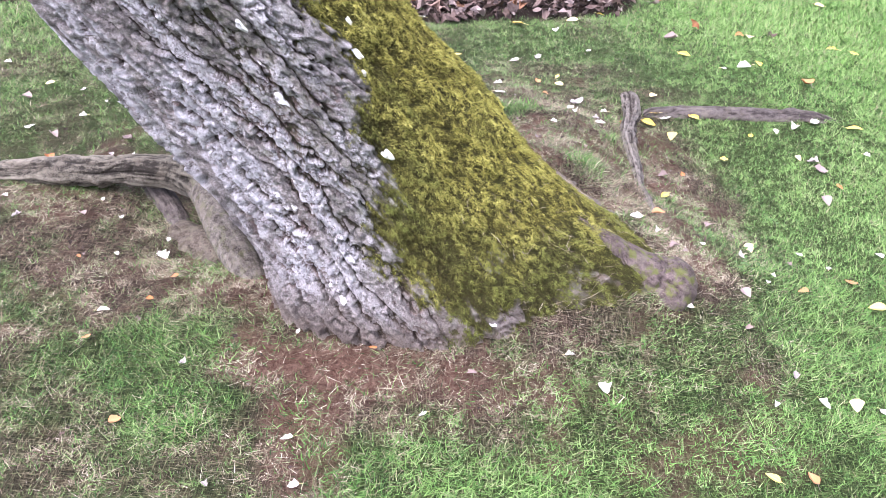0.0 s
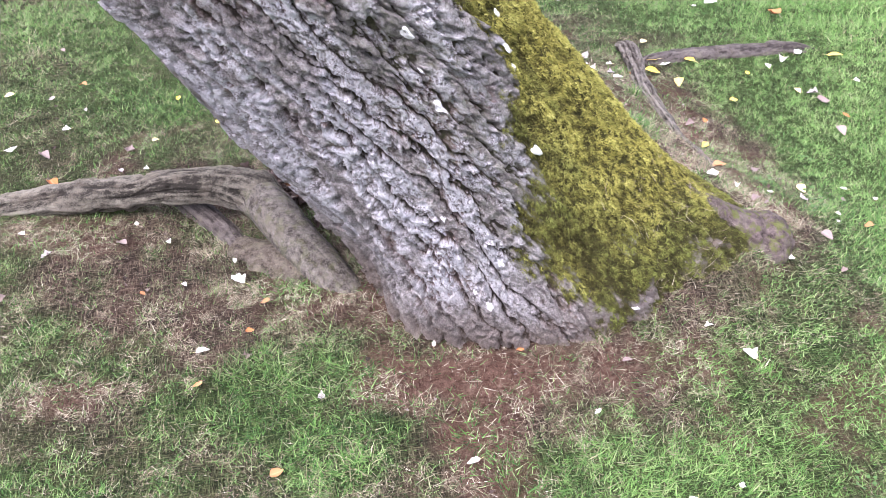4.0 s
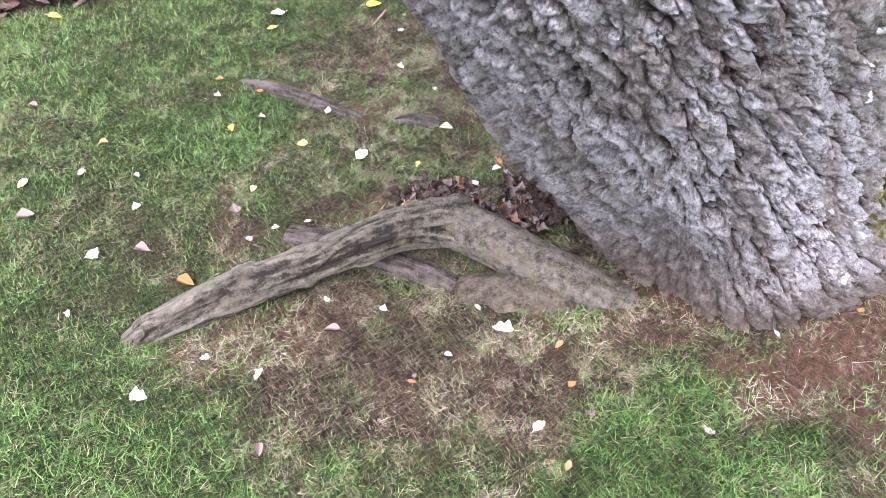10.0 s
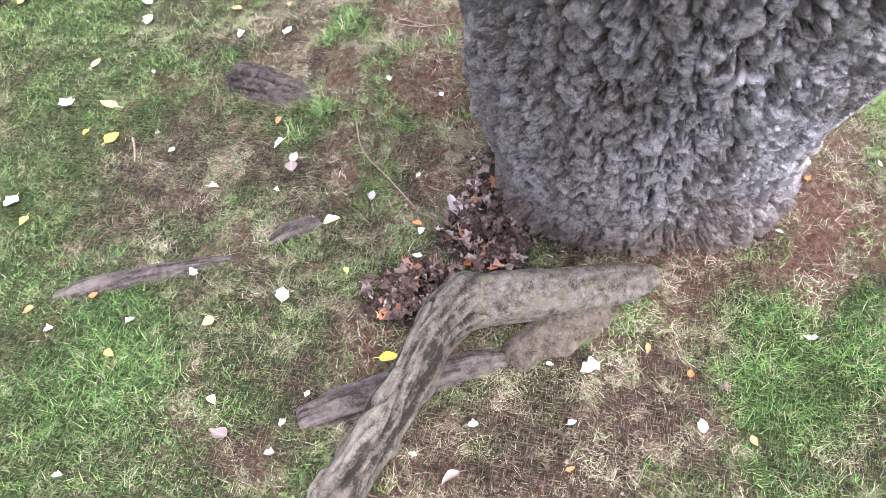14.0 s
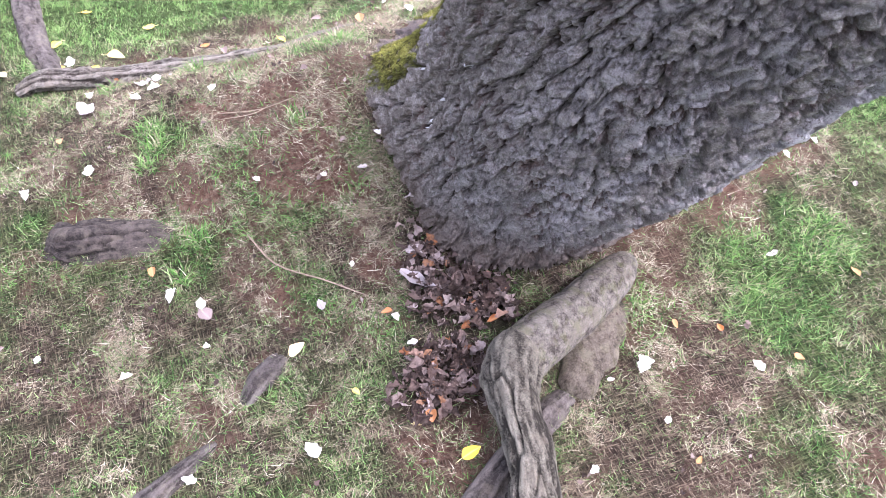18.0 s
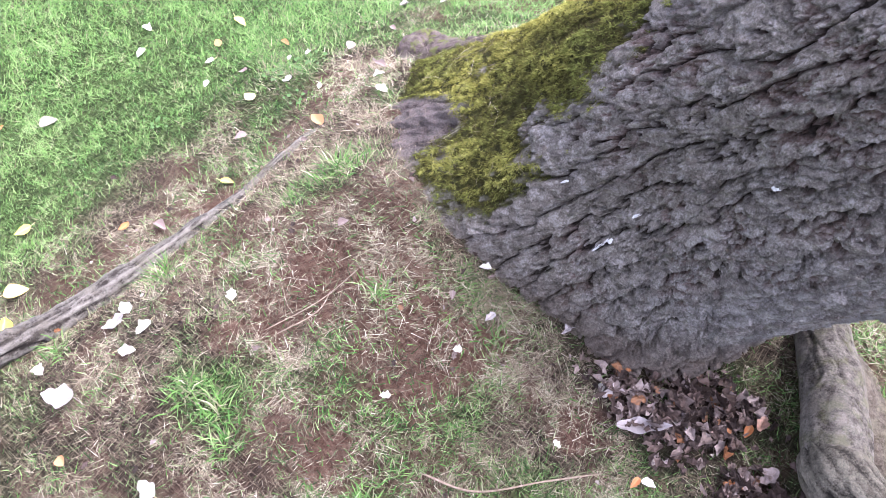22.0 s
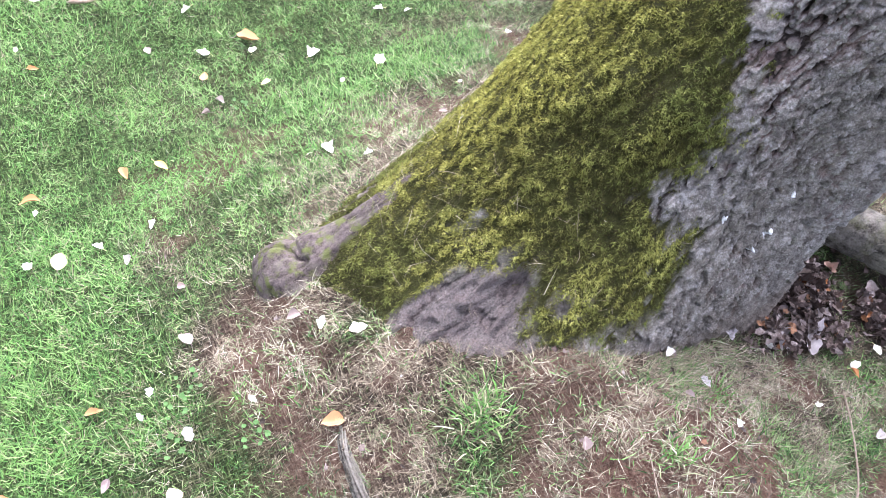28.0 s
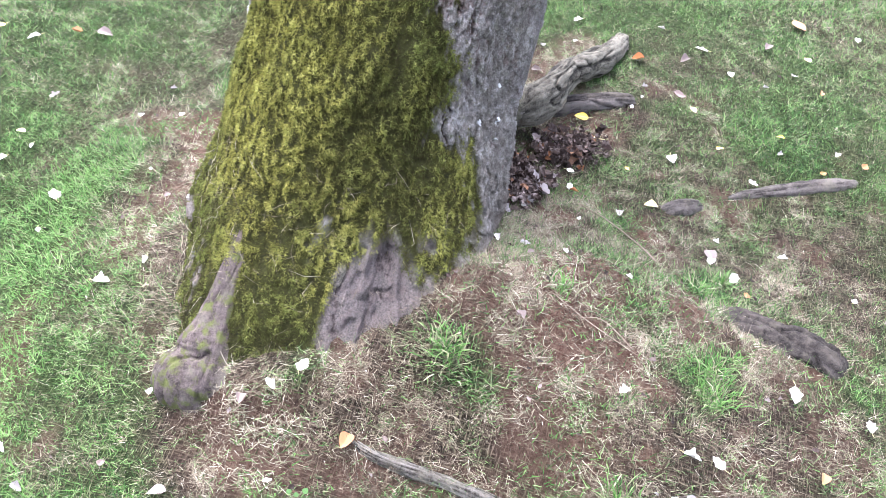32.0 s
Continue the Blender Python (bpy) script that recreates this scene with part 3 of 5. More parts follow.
def bark_relief(theta, z):
    """Height of the bark in metres, and how far each place stands on a ridge (0 to 1)."""
    lean = z * 1.18
    under = np.clip(bump_at(theta, 178, 50), 0, 1)
    back = np.clip(bump_at(theta, 85, 50), 0, 1)
    n = 36
    # long ridges that follow the stem and lean further over than it does on both flanks
    ragged = fbm(theta * 84 / math.pi, lean * 62, 70, 3, wrap=168)
    u = theta / (2 * math.pi) * n - 3.0 * np.sin(theta) * lean
    u = u + 0.70 * fbm(theta * 18 / math.pi, lean * 5, 71, 3, wrap=36) + (0.28 + 0.20 * under) * fbm(theta * 48 / math.pi, lean * 26, 69, 3, wrap=96) + 0.15 * ragged
    who = np.floor(u)
    f = u - who
    lot = lattice(who % n, 0 * who, 64)
    # each ridge is broken across into lengths
    v = lean * (6.0 + 2.5 * lot) + 9.7 * lot + 0.5 * fbm(theta * 40 / math.pi, lean * 14, 72, 3, wrap=80) + 0.15 * ragged + 0.9 * (f - 0.5)
    piece = np.floor(v)
    g = v - piece
    high, tip = lattice(who % n, piece, 65), lattice(who % n, piece, 66)
    # a steep broken edge to one side, a long scaly slope to the other
    rise = step(0.0, 0.36 - 0.16 * under - 0.20 * back, f + 0.14 * ragged) * step(1.0, 0.88 - 0.06 * under, f + 0.12 * ragged)
    ends = step(0.0, 0.09 + 0.09 * under, g + 0.05 * ragged) * step(1.0, 0.93 - 0.05 * under, g)
    plate = rise * (0.35 + 0.65 * ends) ** (0.6 + 0.6 * under)
    # second, narrower splits within each ridge; under the lean they part it into thick lumps
    m1, m2, who2, off2 = cells(u * 1.7 + 0.3 * ragged, lean * 17 + 0.5 * fbm(theta * 60 / math.pi, lean * 24, 68, 2, wrap=120) + 0.25 * ragged, 75)
    split = step(0.0, 0.16 + 0.08 * under, m2 - m1 + 0.07 * ragged)
    plate = plate * (1 - 0.8 * under) + 0.8 * under * split * (0.35 + 0.65 * rise)
    k1, k2, who3, _ = cells(u * 6 + ragged, lean * 70 + ragged, 78)
    flake = step(0.0, 0.22, k2 - k1)
    crumb = fbm(u * 9, lean * 110, 76, 3)
    # thin scales, each with a sharp ragged edge
    q = 3.6 * fbm(u * 1.3 + 0.2 * crumb, lean * 13, 74, 4) + 0.9 * f * (1 - 0.7 * under)
    layer = (np.floor(q) + step(0.0, 0.13, q - np.floor(q))) / 3.6
    h = plate * (0.012 + 0.014 * high + 0.006 * under) * (0.55 + 0.45 * f) + plate * (0.008 + 0.008 * under) * split * (0.35 + 0.65 * who2)
    h = h + (0.35 + 0.65 * plate) * (0.006 * layer + (0.0040 - 0.0024 * under) * flake * (0.2 + 0.8 * who3)) + (0.0018 - 0.0008 * under) * crumb
    h = h * (0.85 + 0.18 * under + 0.10 * back) + 0.004 * fbm(u * 0.7, lean * 4, 77, 2) + 0.004
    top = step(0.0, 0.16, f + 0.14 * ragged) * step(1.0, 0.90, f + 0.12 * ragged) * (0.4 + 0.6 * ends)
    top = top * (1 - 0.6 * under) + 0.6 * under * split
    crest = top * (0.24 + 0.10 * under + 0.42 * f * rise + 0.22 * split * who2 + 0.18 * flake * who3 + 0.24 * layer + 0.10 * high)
    # lowered along the splits and flakes too, so their cracks take the painted shade
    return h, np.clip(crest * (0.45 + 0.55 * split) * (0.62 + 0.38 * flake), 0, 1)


def trunk_point(theta, z, out=0.0):
    cx, cy = trunk_axis(z)
    r = trunk_radius(theta, z) + out
    return np.stack([cx + r * np.cos(theta), cy + r * np.sin(theta), z + 0 * r], -1)


def build_tree():
    base = tagged(new("tree"), "leaning poplar trunk with furrowed grey bark and a mossy foot", "tree")
    base.location = (-0.1, 1.9, 0.1)
    bpy.context.view_layer.update()
    cols = 940
    z = np.concatenate([np.linspace(0.0, 1.20, 420), 1.20 + np.linspace(0, 1, 26)[1:] ** 1.3 * 1.6])
    th = (np.arange(cols) / cols * 2 - 1) * math.pi
    th, zz = np.meshgrid(th, z)
    h, ridge = bark_relief(th, zz)
    moss = moss_mask(th, zz)
    lump = 0.012 + 0.014 * fbm(th * 30 / math.pi, zz * 16, 81, 3, wrap=60)
    worn = np.clip(bump_at(th, -8, 16) * step(0.24, 0.15, zz) + 1.6 * bump_at(th, 22, 17) * step(0.40, 0.28, zz), 0, 1) * (1 - moss)
    calm = 1 - 0.35 * worn
    out = h * calm * (1 - 0.75 * moss) + moss * lump
    out = out + worn * (0.050 * fbm(th * 40 / math.pi, zz * 6, 83, 3, wrap=80) + 0.024 * np.abs(fbm(th * 70 / math.pi, zz * 34, 84, 3, wrap=140)))
    out = out + moss * 0.006 * fbm(th * 140 / math.pi, zz * 78, 91, 2, wrap=280)
    pts = trunk_point(th, zz, out - 0.012)
    me = grid_mesh("trunk", pts - np.array(base.location), *th.shape, closed=True)
    front = bump_at(th, -102, 66)
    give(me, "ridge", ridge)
    give(me, "moss", moss)
    give(me, "back", np.clip(bump_at(th, 72, 55), 0, 1))
    give(me, "crust", np.clip(step(0.34, 0.50, ridge) * (front * 1.5 + 0.40 * bump_at(th, 175, 60)) * step(0.12, 0.45, zz)
                              * step(-0.35, 0.25, fbm(th * 26 / math.pi, zz * 7, 85, 3, wrap=52)), 0, 1) * (1 - moss))
    give(me, "algae", np.clip(bump_at(th, -70, 25) * step(0.1, 0.5, zz) + bump_at(th, 170, 60) * 0.5, 0, 1))
    give(me, "dirt", 0.8 * step(0.30, 0.12, zz + 0.05 * fbm(th * 20 / math.pi, zz * 8, 87, 3, wrap=40)) * (1 - 0.8 * worn))
    give(me, "worn", worn)
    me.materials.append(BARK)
    trunk = new("trunk", me)
    trunk.parent = base
    return base


def build_moss(base):
    """A fur of short moss shoots."""
    rng = np.random.default_rng(11)
    n = 1500000
    th, z = radians(-95) + rng.random(n) * radians(165), 0.10 + rng.random(n) * 1.12
    m = moss_mask(th, z)
    keep = rng.random(n) < m * 1.0 * np.clip(trunk_radius(th, z) / 0.6, 0.5, 1)
    th, z = th[keep], z[keep]
    n = len(th)
    lump = fbm(th * 30 / math.pi, z * 16, 81, 3, wrap=60)
    clump = fbm(th * 140 / math.pi, z * 78, 91, 2, wrap=280)
    h, _ = bark_relief(th, z)
    p = trunk_point(th, z, 0.25 * h + 0.014 * lump)
    eps = 0.01
    n_out = np.cross(trunk_point(th + eps, z) - trunk_point(th, z), trunk_point(th, z + eps) - trunk_point(th, z))
    n_out /= np.linalg.norm(n_out, axis=1, keepdims=True)
    way = n_out * (0.35 + 0.5 * rng.random((n, 1))) + rng.normal(0, 0.45, (n, 3)) + np.array([0, 0, -0.45])
    way /= np.linalg.norm(way, axis=1, keepdims=True)
    size = (0.0035 + 0.005 * rng.random(n)) * (1 + 0.5 * clump)
    side = np.cross(way, rng.normal(0, 1, (n, 3)))
    side *= ((0.0005 + 0.0006 * rng.random(n)) / np.linalg.norm(side, axis=1))[:, None]
    p = p + n_out * (0.006 * clump - 0.0005)[:, None]
    verts = np.stack([p - side, p + side, p + way * size[:, None]], 1)
    me = quad_mesh("moss", verts.reshape(-1, 3) - np.array(base.location), np.arange(3 * n).reshape(-1, 3), smooth=False)
    tone = np.clip(0.47 + 0.34 * clump + 0.26 * lump + rng.normal(0, 0.20, n), 0, 1)
    # painted light along the lit crest, random patches, duller near the ground
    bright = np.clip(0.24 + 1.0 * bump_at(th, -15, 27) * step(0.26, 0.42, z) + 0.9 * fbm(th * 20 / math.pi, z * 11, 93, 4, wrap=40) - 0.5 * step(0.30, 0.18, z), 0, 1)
    give(me, "tone", np.repeat(tone, 3))
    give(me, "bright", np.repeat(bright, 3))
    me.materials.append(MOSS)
    ob = tagged(new("moss", me), "thick yellow-green cushion moss", kind="stuff")
    ob.parent = base
    return ob


tree = build_tree()
build_moss(tree)


def spline(points, n):
    """n places along a smooth curve through the given points (Catmull-Rom), of any number of columns."""
    p = np.array(points, float)
    p = np.vstack([2 * p[0] - p[1], p, 2 * p[-1] - p[-2]])
    t = np.linspace(0, len(p) - 3 - 1e-6, n)
    k = t.astype(int)
    f = (t - k)[:, None]
    a, b, c, d = p[k], p[k + 1], p[k + 2], p[k + 3]
    return 0.5 * (2 * b + (c - a) * f + (2 * a - 5 * b + 4 * c - d) * f**2 + (3 * b - a - 3 * c + d) * f**3)


def gnarled(name, points, material, seed, around=44, step_len=0.006, ridges=7, rough=1.0, flat=1.0):
    """A root or stick along x, y, z, radius rows, with twisted grain and knots, closed at both ends."""
    line = spline(points, max(8, int(sum(math.dist(a[:3], b[:3]) for a, b in zip(points, points[1:])) / step_len)))
    mid, rad = line[:, :3], line[:, 3]
    way = np.gradient(mid, axis=0)
    way /= np.linalg.norm(way, axis=1, keepdims=True)
    side = np.cross(way, (0, 0, 1.0))
    side /= np.linalg.norm(side, axis=1, keepdims=True)
    up = np.cross(side, way)
    run = np.concatenate([[0], np.cumsum(np.linalg.norm(np.diff(mid, axis=0), axis=1))])
    a, s = np.meshgrid(np.arange(around) / around * 2 * math.pi, run)
    r = rad[:, None] * np.ones_like(a)
    twist = a + 0.6 * s + 0.25 * value_noise(s * 12, a * 0.5, seed)
    grain = fbm(twist / (2 * math.pi) * ridges * 3, s * 4, seed + 1, 4, wrap=ridges * 3)
    crack = np.exp(-((fbm(twist / (2 * math.pi) * ridges, s * 4.5, seed + 4, 3, wrap=ridges) / 0.05) ** 2))
    fine = fbm(twist / (2 * math.pi) * ridges * 7, s * 40, seed + 2, 3, wrap=ridges * 7)
    lumps = fbm(a / (2 * math.pi) * 4, s * 11, seed + 3, 3, wrap=4)
    knots = step(0.35, 0.75, value_noise(a / (2 * math.pi) * 5, s * 16, seed + 6, wrap=5))
    r = r * (1 + rough * (0.13 * lumps + 0.13 * grain + 0.07 * fine + 0.14 * knots - 0.20 * crack))
    ends = np.clip(np.minimum(run, run[-1] - run) / (0.5 * np.maximum(rad, 0.004)), 0, 1)
    r = r * (np.sqrt(1 - (1 - ends) ** 2) * 0.97 + 0.03)[:, None]
    pts = mid[:, None] + side[:, None] * (r * np.cos(a))[..., None] + up[:, None] * (flat * r * np.sin(a))[..., None]
    me = grid_mesh(name, pts, *a.shape, closed=True)
    give(me, "grain", np.clip(0.52 + 0.7 * grain + 0.5 * fine - 0.45 * crack, 0, 1))
    me.materials.append(material)
    return me


def part(name, mesh, parent, label=""):
    """Links a mesh that stands in world places as a part under a thing."""
    ob = new(name, mesh)
    ob.parent = parent
    ob.matrix_parent_inverse = parent.matrix_world.inverted()
    return tagged(ob, label)


bpy.context.view_layer.update()
# the old root that arches out of the ground beside the stem
part("arching_root", gnarled("arching_root", [
    (-0.46, 1.78, 0.03, 0.026), (-0.53, 1.86, 0.085, 0.045), (-0.60, 1.98, 0.118, 0.054), (-0.655, 2.09, 0.138, 0.056),
    (-0.70, 2.185, 0.150, 0.056), (-0.755, 2.232, 0.152, 0.044)], ROOT_ARCH, 101, 120, 0.0035, ridges=5, rough=0.28), tree, "smooth grey old root arching out of the ground")
# beyond the kink only cracked dead wood is left of it
part("dead_root", gnarled("dead_root", [
    (-0.655, 2.165, 0.138, 0.038), (-0.70, 2.205, 0.152, 0.056), (-0.77, 2.242, 0.163, 0.055), (-0.84, 2.258, 0.168, 0.046), (-0.93, 2.275, 0.164, 0.045),
    (-1.08, 2.325, 0.128, 0.043), (-1.24, 2.375, 0.095, 0.044), (-1.38, 2.40, 0.070, 0.038), (-1.47, 2.412, 0.045, 0.024)], ROOT_OLD, 103, 120, 0.0035, ridges=7, rough=1.0), tree, "cracked barkless dead wood of the arching root")
part("root_shoulder", gnarled("root_shoulder", [
    (-0.50, 1.80, 0.02, 0.045), (-0.57, 1.89, 0.036, 0.068), (-0.645, 1.975, 0.050, 0.074), (-0.71, 2.035, 0.058, 0.062), (-0.755, 2.075, 0.066, 0.045), (-0.785, 2.105, 0.068, 0.038)],
    ROOT_EARTH, 109, 110, 0.0035, ridges=5, rough=0.7, flat=0.8), tree, "broad grey shoulder of the arching root, half buried")
part("root", gnarled("crossing_root", [
    (-0.77, 2.11, 0.050, 0.030), (-0.82, 2.20, 0.056, 0.034), (-0.88, 2.29, 0.068, 0.037), (-0.95, 2.40, 0.070, 0.036), (-1.015, 2.50, 0.062, 0.030)],
    ROOT_DARK, 111, 72, 0.004), tree, "dark damp root that passes under the dead wood")
part("root", gnarled("knobbed_root", [
    (0.28, 1.785, 0.315, 0.022), (0.36, 1.79, 0.258, 0.034), (0.43, 1.795, 0.196, 0.050), (0.495, 1.795, 0.136, 0.076), (0.545, 1.79, 0.104, 0.094), (0.60, 1.785, 0.06, 0.066)],
    KNOB, 173, 120, 0.0035, ridges=8, rough=0.6), tree, "knobbly grey-purple root end at the mossy foot")
# the long root beyond the mound
def lying(rows):
    """Rows of x, y, height over the ground, radius, as world rows."""
    return [(x, y, float(ground_z(x, y)) + up, r) for x, y, up, r in rows]


part("root", gnarled("long_root", lying([
    (0.585, 2.13, -0.01, 0.008), (0.60, 2.20, -0.002, 0.012), (0.600, 2.35, -0.002, 0.014), (0.615, 2.50, 0.004, 0.019), (0.625, 2.68, 0.012, 0.025),
    (0.655, 2.84, 0.014, 0.028), (0.69, 2.96, 0.018, 0.030), (0.695, 3.05, 0.035, 0.030), (0.70, 3.13, 0.01, 0.018)]), ROOT_LONG, 121, 60, 0.004, rough=1.7), tree, "thin grey surface root with splintered bark")
part("root", gnarled("far_root", lying([
    (0.74, 3.00, -0.01, 0.022), (0.80, 3.03, -0.006, 0.036), (1.00, 3.07, -0.006, 0.042), (1.25, 3.09, -0.008, 0.044), (1.42, 3.10, -0.008, 0.038), (1.54, 3.09, -0.02, 0.020)]),
    ROOT_DARK, 131, 44, flat=0.8), tree, "dark grey root lying flush in the lawn")
part("root", gnarled("stub_root", [
    (0.045, 3.09, 0.070, 0.058), (0.015, 3.02, 0.078, 0.074), (-0.015, 2.92, 0.080, 0.068), (-0.045, 2.81, 0.075, 0.054), (-0.065, 2.73, 0.052, 0.034)],
    ROOT_STUB, 141, 84, 0.0035, flat=0.85), tree, "short thick dark root breaking the surface")
part("root", gnarled("flush_root", lying([
    (-0.82, 3.19, -0.01, 0.016), (-0.77, 3.11, 0.0, 0.028), (-0.70, 2.98, 0.0, 0.026), (-0.64, 2.87, -0.002, 0.020), (-0.61, 2.82, -0.01, 0.010)]),
    ROOT_DARK, 151, 36, flat=0.6), tree, "flat dark root flush with the turf")
part("root", gnarled("flush_root", lying([
    (-0.55, 2.75, -0.006, 0.018), (-0.515, 2.71, 0.002, 0.030), (-0.475, 2.66, 0.0, 0.026), (-0.455, 2.63, -0.01, 0.012)]),
    ROOT_DARK, 161, 36, flat=0.6), tree, "flat dark root flush with the turf")


# ---- the turf ----
def turf(name, label, n, reach, seed, straw, kind_scale=1.0):
    """Blades or straws as one mesh; density falls off away from the tree."""
    rng = np.random.default_rng(seed)
    rad = reach * rng.random(n) ** (0.70 if straw else 0.68)
    ang = rng.random(n) * 2 * math.pi
    x, y = -0.05 + rad * np.cos(ang), 2.3 + rad * np.sin(ang)
    c = cover_near(x, y)
    away = step(1.3, 3.0, rad)
    inside = np.hypot(x + 0.13, y - 1.89) < 0.9
    hx, hy, hz = x[inside], y[inside], c["z"][inside]
    ax, ay = trunk_axis(hz)
    inside[inside] = np.hypot(hx - ax, hy - ay) < trunk_radius(np.arctan2(hy - ay, hx - ax), hz) - 0.006
    if straw:
        chance = np.clip(0.42 - 0.36 * c["fresh"] + 0.70 * c["dry"], 0, 1) * (1 - 0.90 * c["bare"]) * (1 - 0.85 * c["humus"])
    else:
        chance = np.clip(1.0 - 0.68 * c["dry"], 0.0, 1) * (1 - 0.93 * c["bare"]) * (1 - 0.97 * c["humus"])
    # little tussocks and thin spots
    chance *= np.clip(0.66 + 1.2 * c["thin_straw"] if straw else 0.80 + 0.20 * c["fresh"] + 0.9 * c["thin"] * (1 - 0.7 * c["fresh"]), 0.03, 1)
    keep = (rng.random(n) < chance) & ~inside
    x, y, away = x[keep], y[keep], away[keep]
    dry, lush = c["dry"][keep], c["lush"][keep]
    n = len(x)
    z = c["z"][keep] - 0.004
    tuss = c["tuss"][keep]
    grow = (1 + 1.0 * away)
    if straw:
        length = (0.011 + 0.034 * rng.random(n) ** 1.7) * grow
        lie = 0.05 + 0.50 * rng.random(n)
        width = (0.00034 + 0.00042 * rng.random(n)) * grow
        tone = np.clip(0.33 + 0.12 * step(2.2, 1.9, y) + 0.38 * tuss + rng.normal(0.0, 0.30, n) * (1 - 0.25 * c["fresh"][keep]), 0, 1)
        is_dry = np.ones(n)
    else:
        length = (0.011 + 0.020 * rng.random(n)) * (1 + 0.45 * lush + 0.35 * tuss) * grow
        lie = 0.35 + 0.75 * rng.random(n)
        width = (0.0007 + 0.0007 * rng.random(n)) * grow ** 1.4 * (1 + 0.20 * lush)
        tone = np.clip(0.50 + 0.13 * c["hue"][keep] + 0.15 * tuss + 0.11 * c["fresh"][keep] - 0.10 * step(2.2, 1.2, rad[keep]) * (1 - c["fresh"][keep]) - 0.05 * lush + rng.normal(0, 0.33, n) * (1 - 0.25 * c["fresh"][keep]), 0, 1)
        is_dry = np.clip((rng.random(n) < (0.25 + 0.5 * dry) * (1 - 0.45 * c["fresh"][keep])) * (0.2 + 0.7 * rng.random(n)), 0, 1)
        tone = np.where(is_dry > 0, 0.75 * tone, tone)
    turn = rng.random(n) * 2 * math.pi
    bend = turn + rng.normal(0, 0.75 if straw else 0.55, n)
    flat = np.stack([np.cos(turn), np.sin(turn), 0 * turn], -1)
    flat2 = np.stack([np.cos(bend), np.sin(bend), 0 * turn], -1)
    side = np.stack([-np.sin(turn), np.cos(turn), 0.8 * (rng.random(n) - 0.5)], -1) * width[:, None]
    root = np.stack([x, y, z], -1)
    rise = np.array([0, 0, 1.0])
    mid = root + length[:, None] * 0.5 * (flat * np.cos(lie)[:, None] + rise * np.sin(lie)[:, None])
    curl = lie * (0.1 + 0.9 * rng.random(n)) - (0.12 if straw else 0.1)
    tip = mid + length[:, None] * 0.55 * (flat2 * np.cos(curl)[:, None] + rise * np.sin(curl)[:, None])
    verts = np.stack([root - side, root + side, tip], 1).reshape(-1, 3)
    tris = np.arange(3 * n).reshape(-1, 3)
    me = quad_mesh(name, verts, tris, smooth=False)
    give(me, "tone", np.repeat(tone, 3))
    give(me, "dry", np.repeat(is_dry, 3))
    me.materials.append(GRASS)
    return tagged(new(name, me), label, "grass", kind="stuff")


ground()
turf("grass", "short green lawn grass, worn thin round the tree", 2200000, 4.2, 301, False)
turf("dry_grass", "bleached straw-coloured dead grass lying flat", 2600000, 2.8, 302, True)


# ---- fallen leaves ----
def leaf_sheet(length, lobes, cup, bend, crumple, seed, rows=13, cols=9):
    """Points of one leaf blade lying along x, its lowest point at z = 0."""
    t, s = np.meshgrid(np.linspace(0, 1, rows), np.linspace(-1, 1, cols), indexing="ij")
    half = 0.40 * np.sin(np.pi * np.clip(t, 0.015, 0.985) ** 0.72) ** 0.8 * (1 + lobes * np.sin(t * 15 + seed) * np.abs(s) ** 2)
    x, y = (t - 0.5) * length, s * half * length
    z = cup * length * (s * half / 0.4) ** 2 + bend * length * (2 * t - 1) ** 2
    z = z + crumple * length * fbm(x / length * 3 + seed, y / length * 3, seed, 3)
    return np.stack([x, y, z - z.min()], -1), np.clip(1.4 - 9 * np.abs(s), 0, 1) * 0.8 + 0.0 * t


LEAF_SHAPES = {}
LEAF_NOTE = {
    "w": "pale fallen poplar leaf, white underside up, on the turf",
    "g": "grey withered poplar leaf lying on the turf",
    "y": "bright yellow fallen autumn leaf on the grass",
    "p": "pale yellow fallen autumn leaf on the grass",
    "o": "curled orange-brown fallen leaf on the turf",
    "b": "dark grey-brown shrivelled dead leaf on the turf",
}
LEAF_NAME = {"w": "white_leaf", "g": "grey_leaf", "y": "yellow_leaf", "p": "yellow_leaf", "o": "orange_leaf", "b": "brown_leaf"}
leaf_count = 0


def leaf_shape(kind, variant):
    if (kind, variant) not in LEAF_SHAPES:
        rng = random.Random(variant * 31 + ord(kind))
        lobes = rng.uniform(0.10, 0.24) if kind in "wg" else rng.uniform(0.0, 0.05)
        curl = {"w": 1.1, "g": 1.6, "y": 0.7, "p": 0.7, "o": 1.5, "b": 1.8}[kind]
        pts, vein = leaf_sheet(1.0, lobes, curl * rng.uniform(0.02, 0.26), curl * rng.uniform(-0.06, 0.14), curl * rng.uniform(0.03, 0.10), variant * 7 + 1)
        blade = grid_mesh("leaf_blade", pts, *pts.shape[:2])
        give(blade, "vein", vein)
        blade.materials.append(LEAF[kind])
        sweep = rng.uniform(-0.3, 0.3)
        rows = [(-0.48, 0, pts[0, 4, 2] + 0.004, 0.016), (-0.66, sweep * 0.3, 0.06, 0.014), (-0.86, sweep, 0.05, 0.013)]
        stalk = gnarled("stalk", rows, LEAF["p" if kind in "wy" else "b"], 7, 6, 0.06, 3, 0.1)
        LEAF_SHAPES[kind, variant] = blade, stalk
    return LEAF_SHAPES[kind, variant]


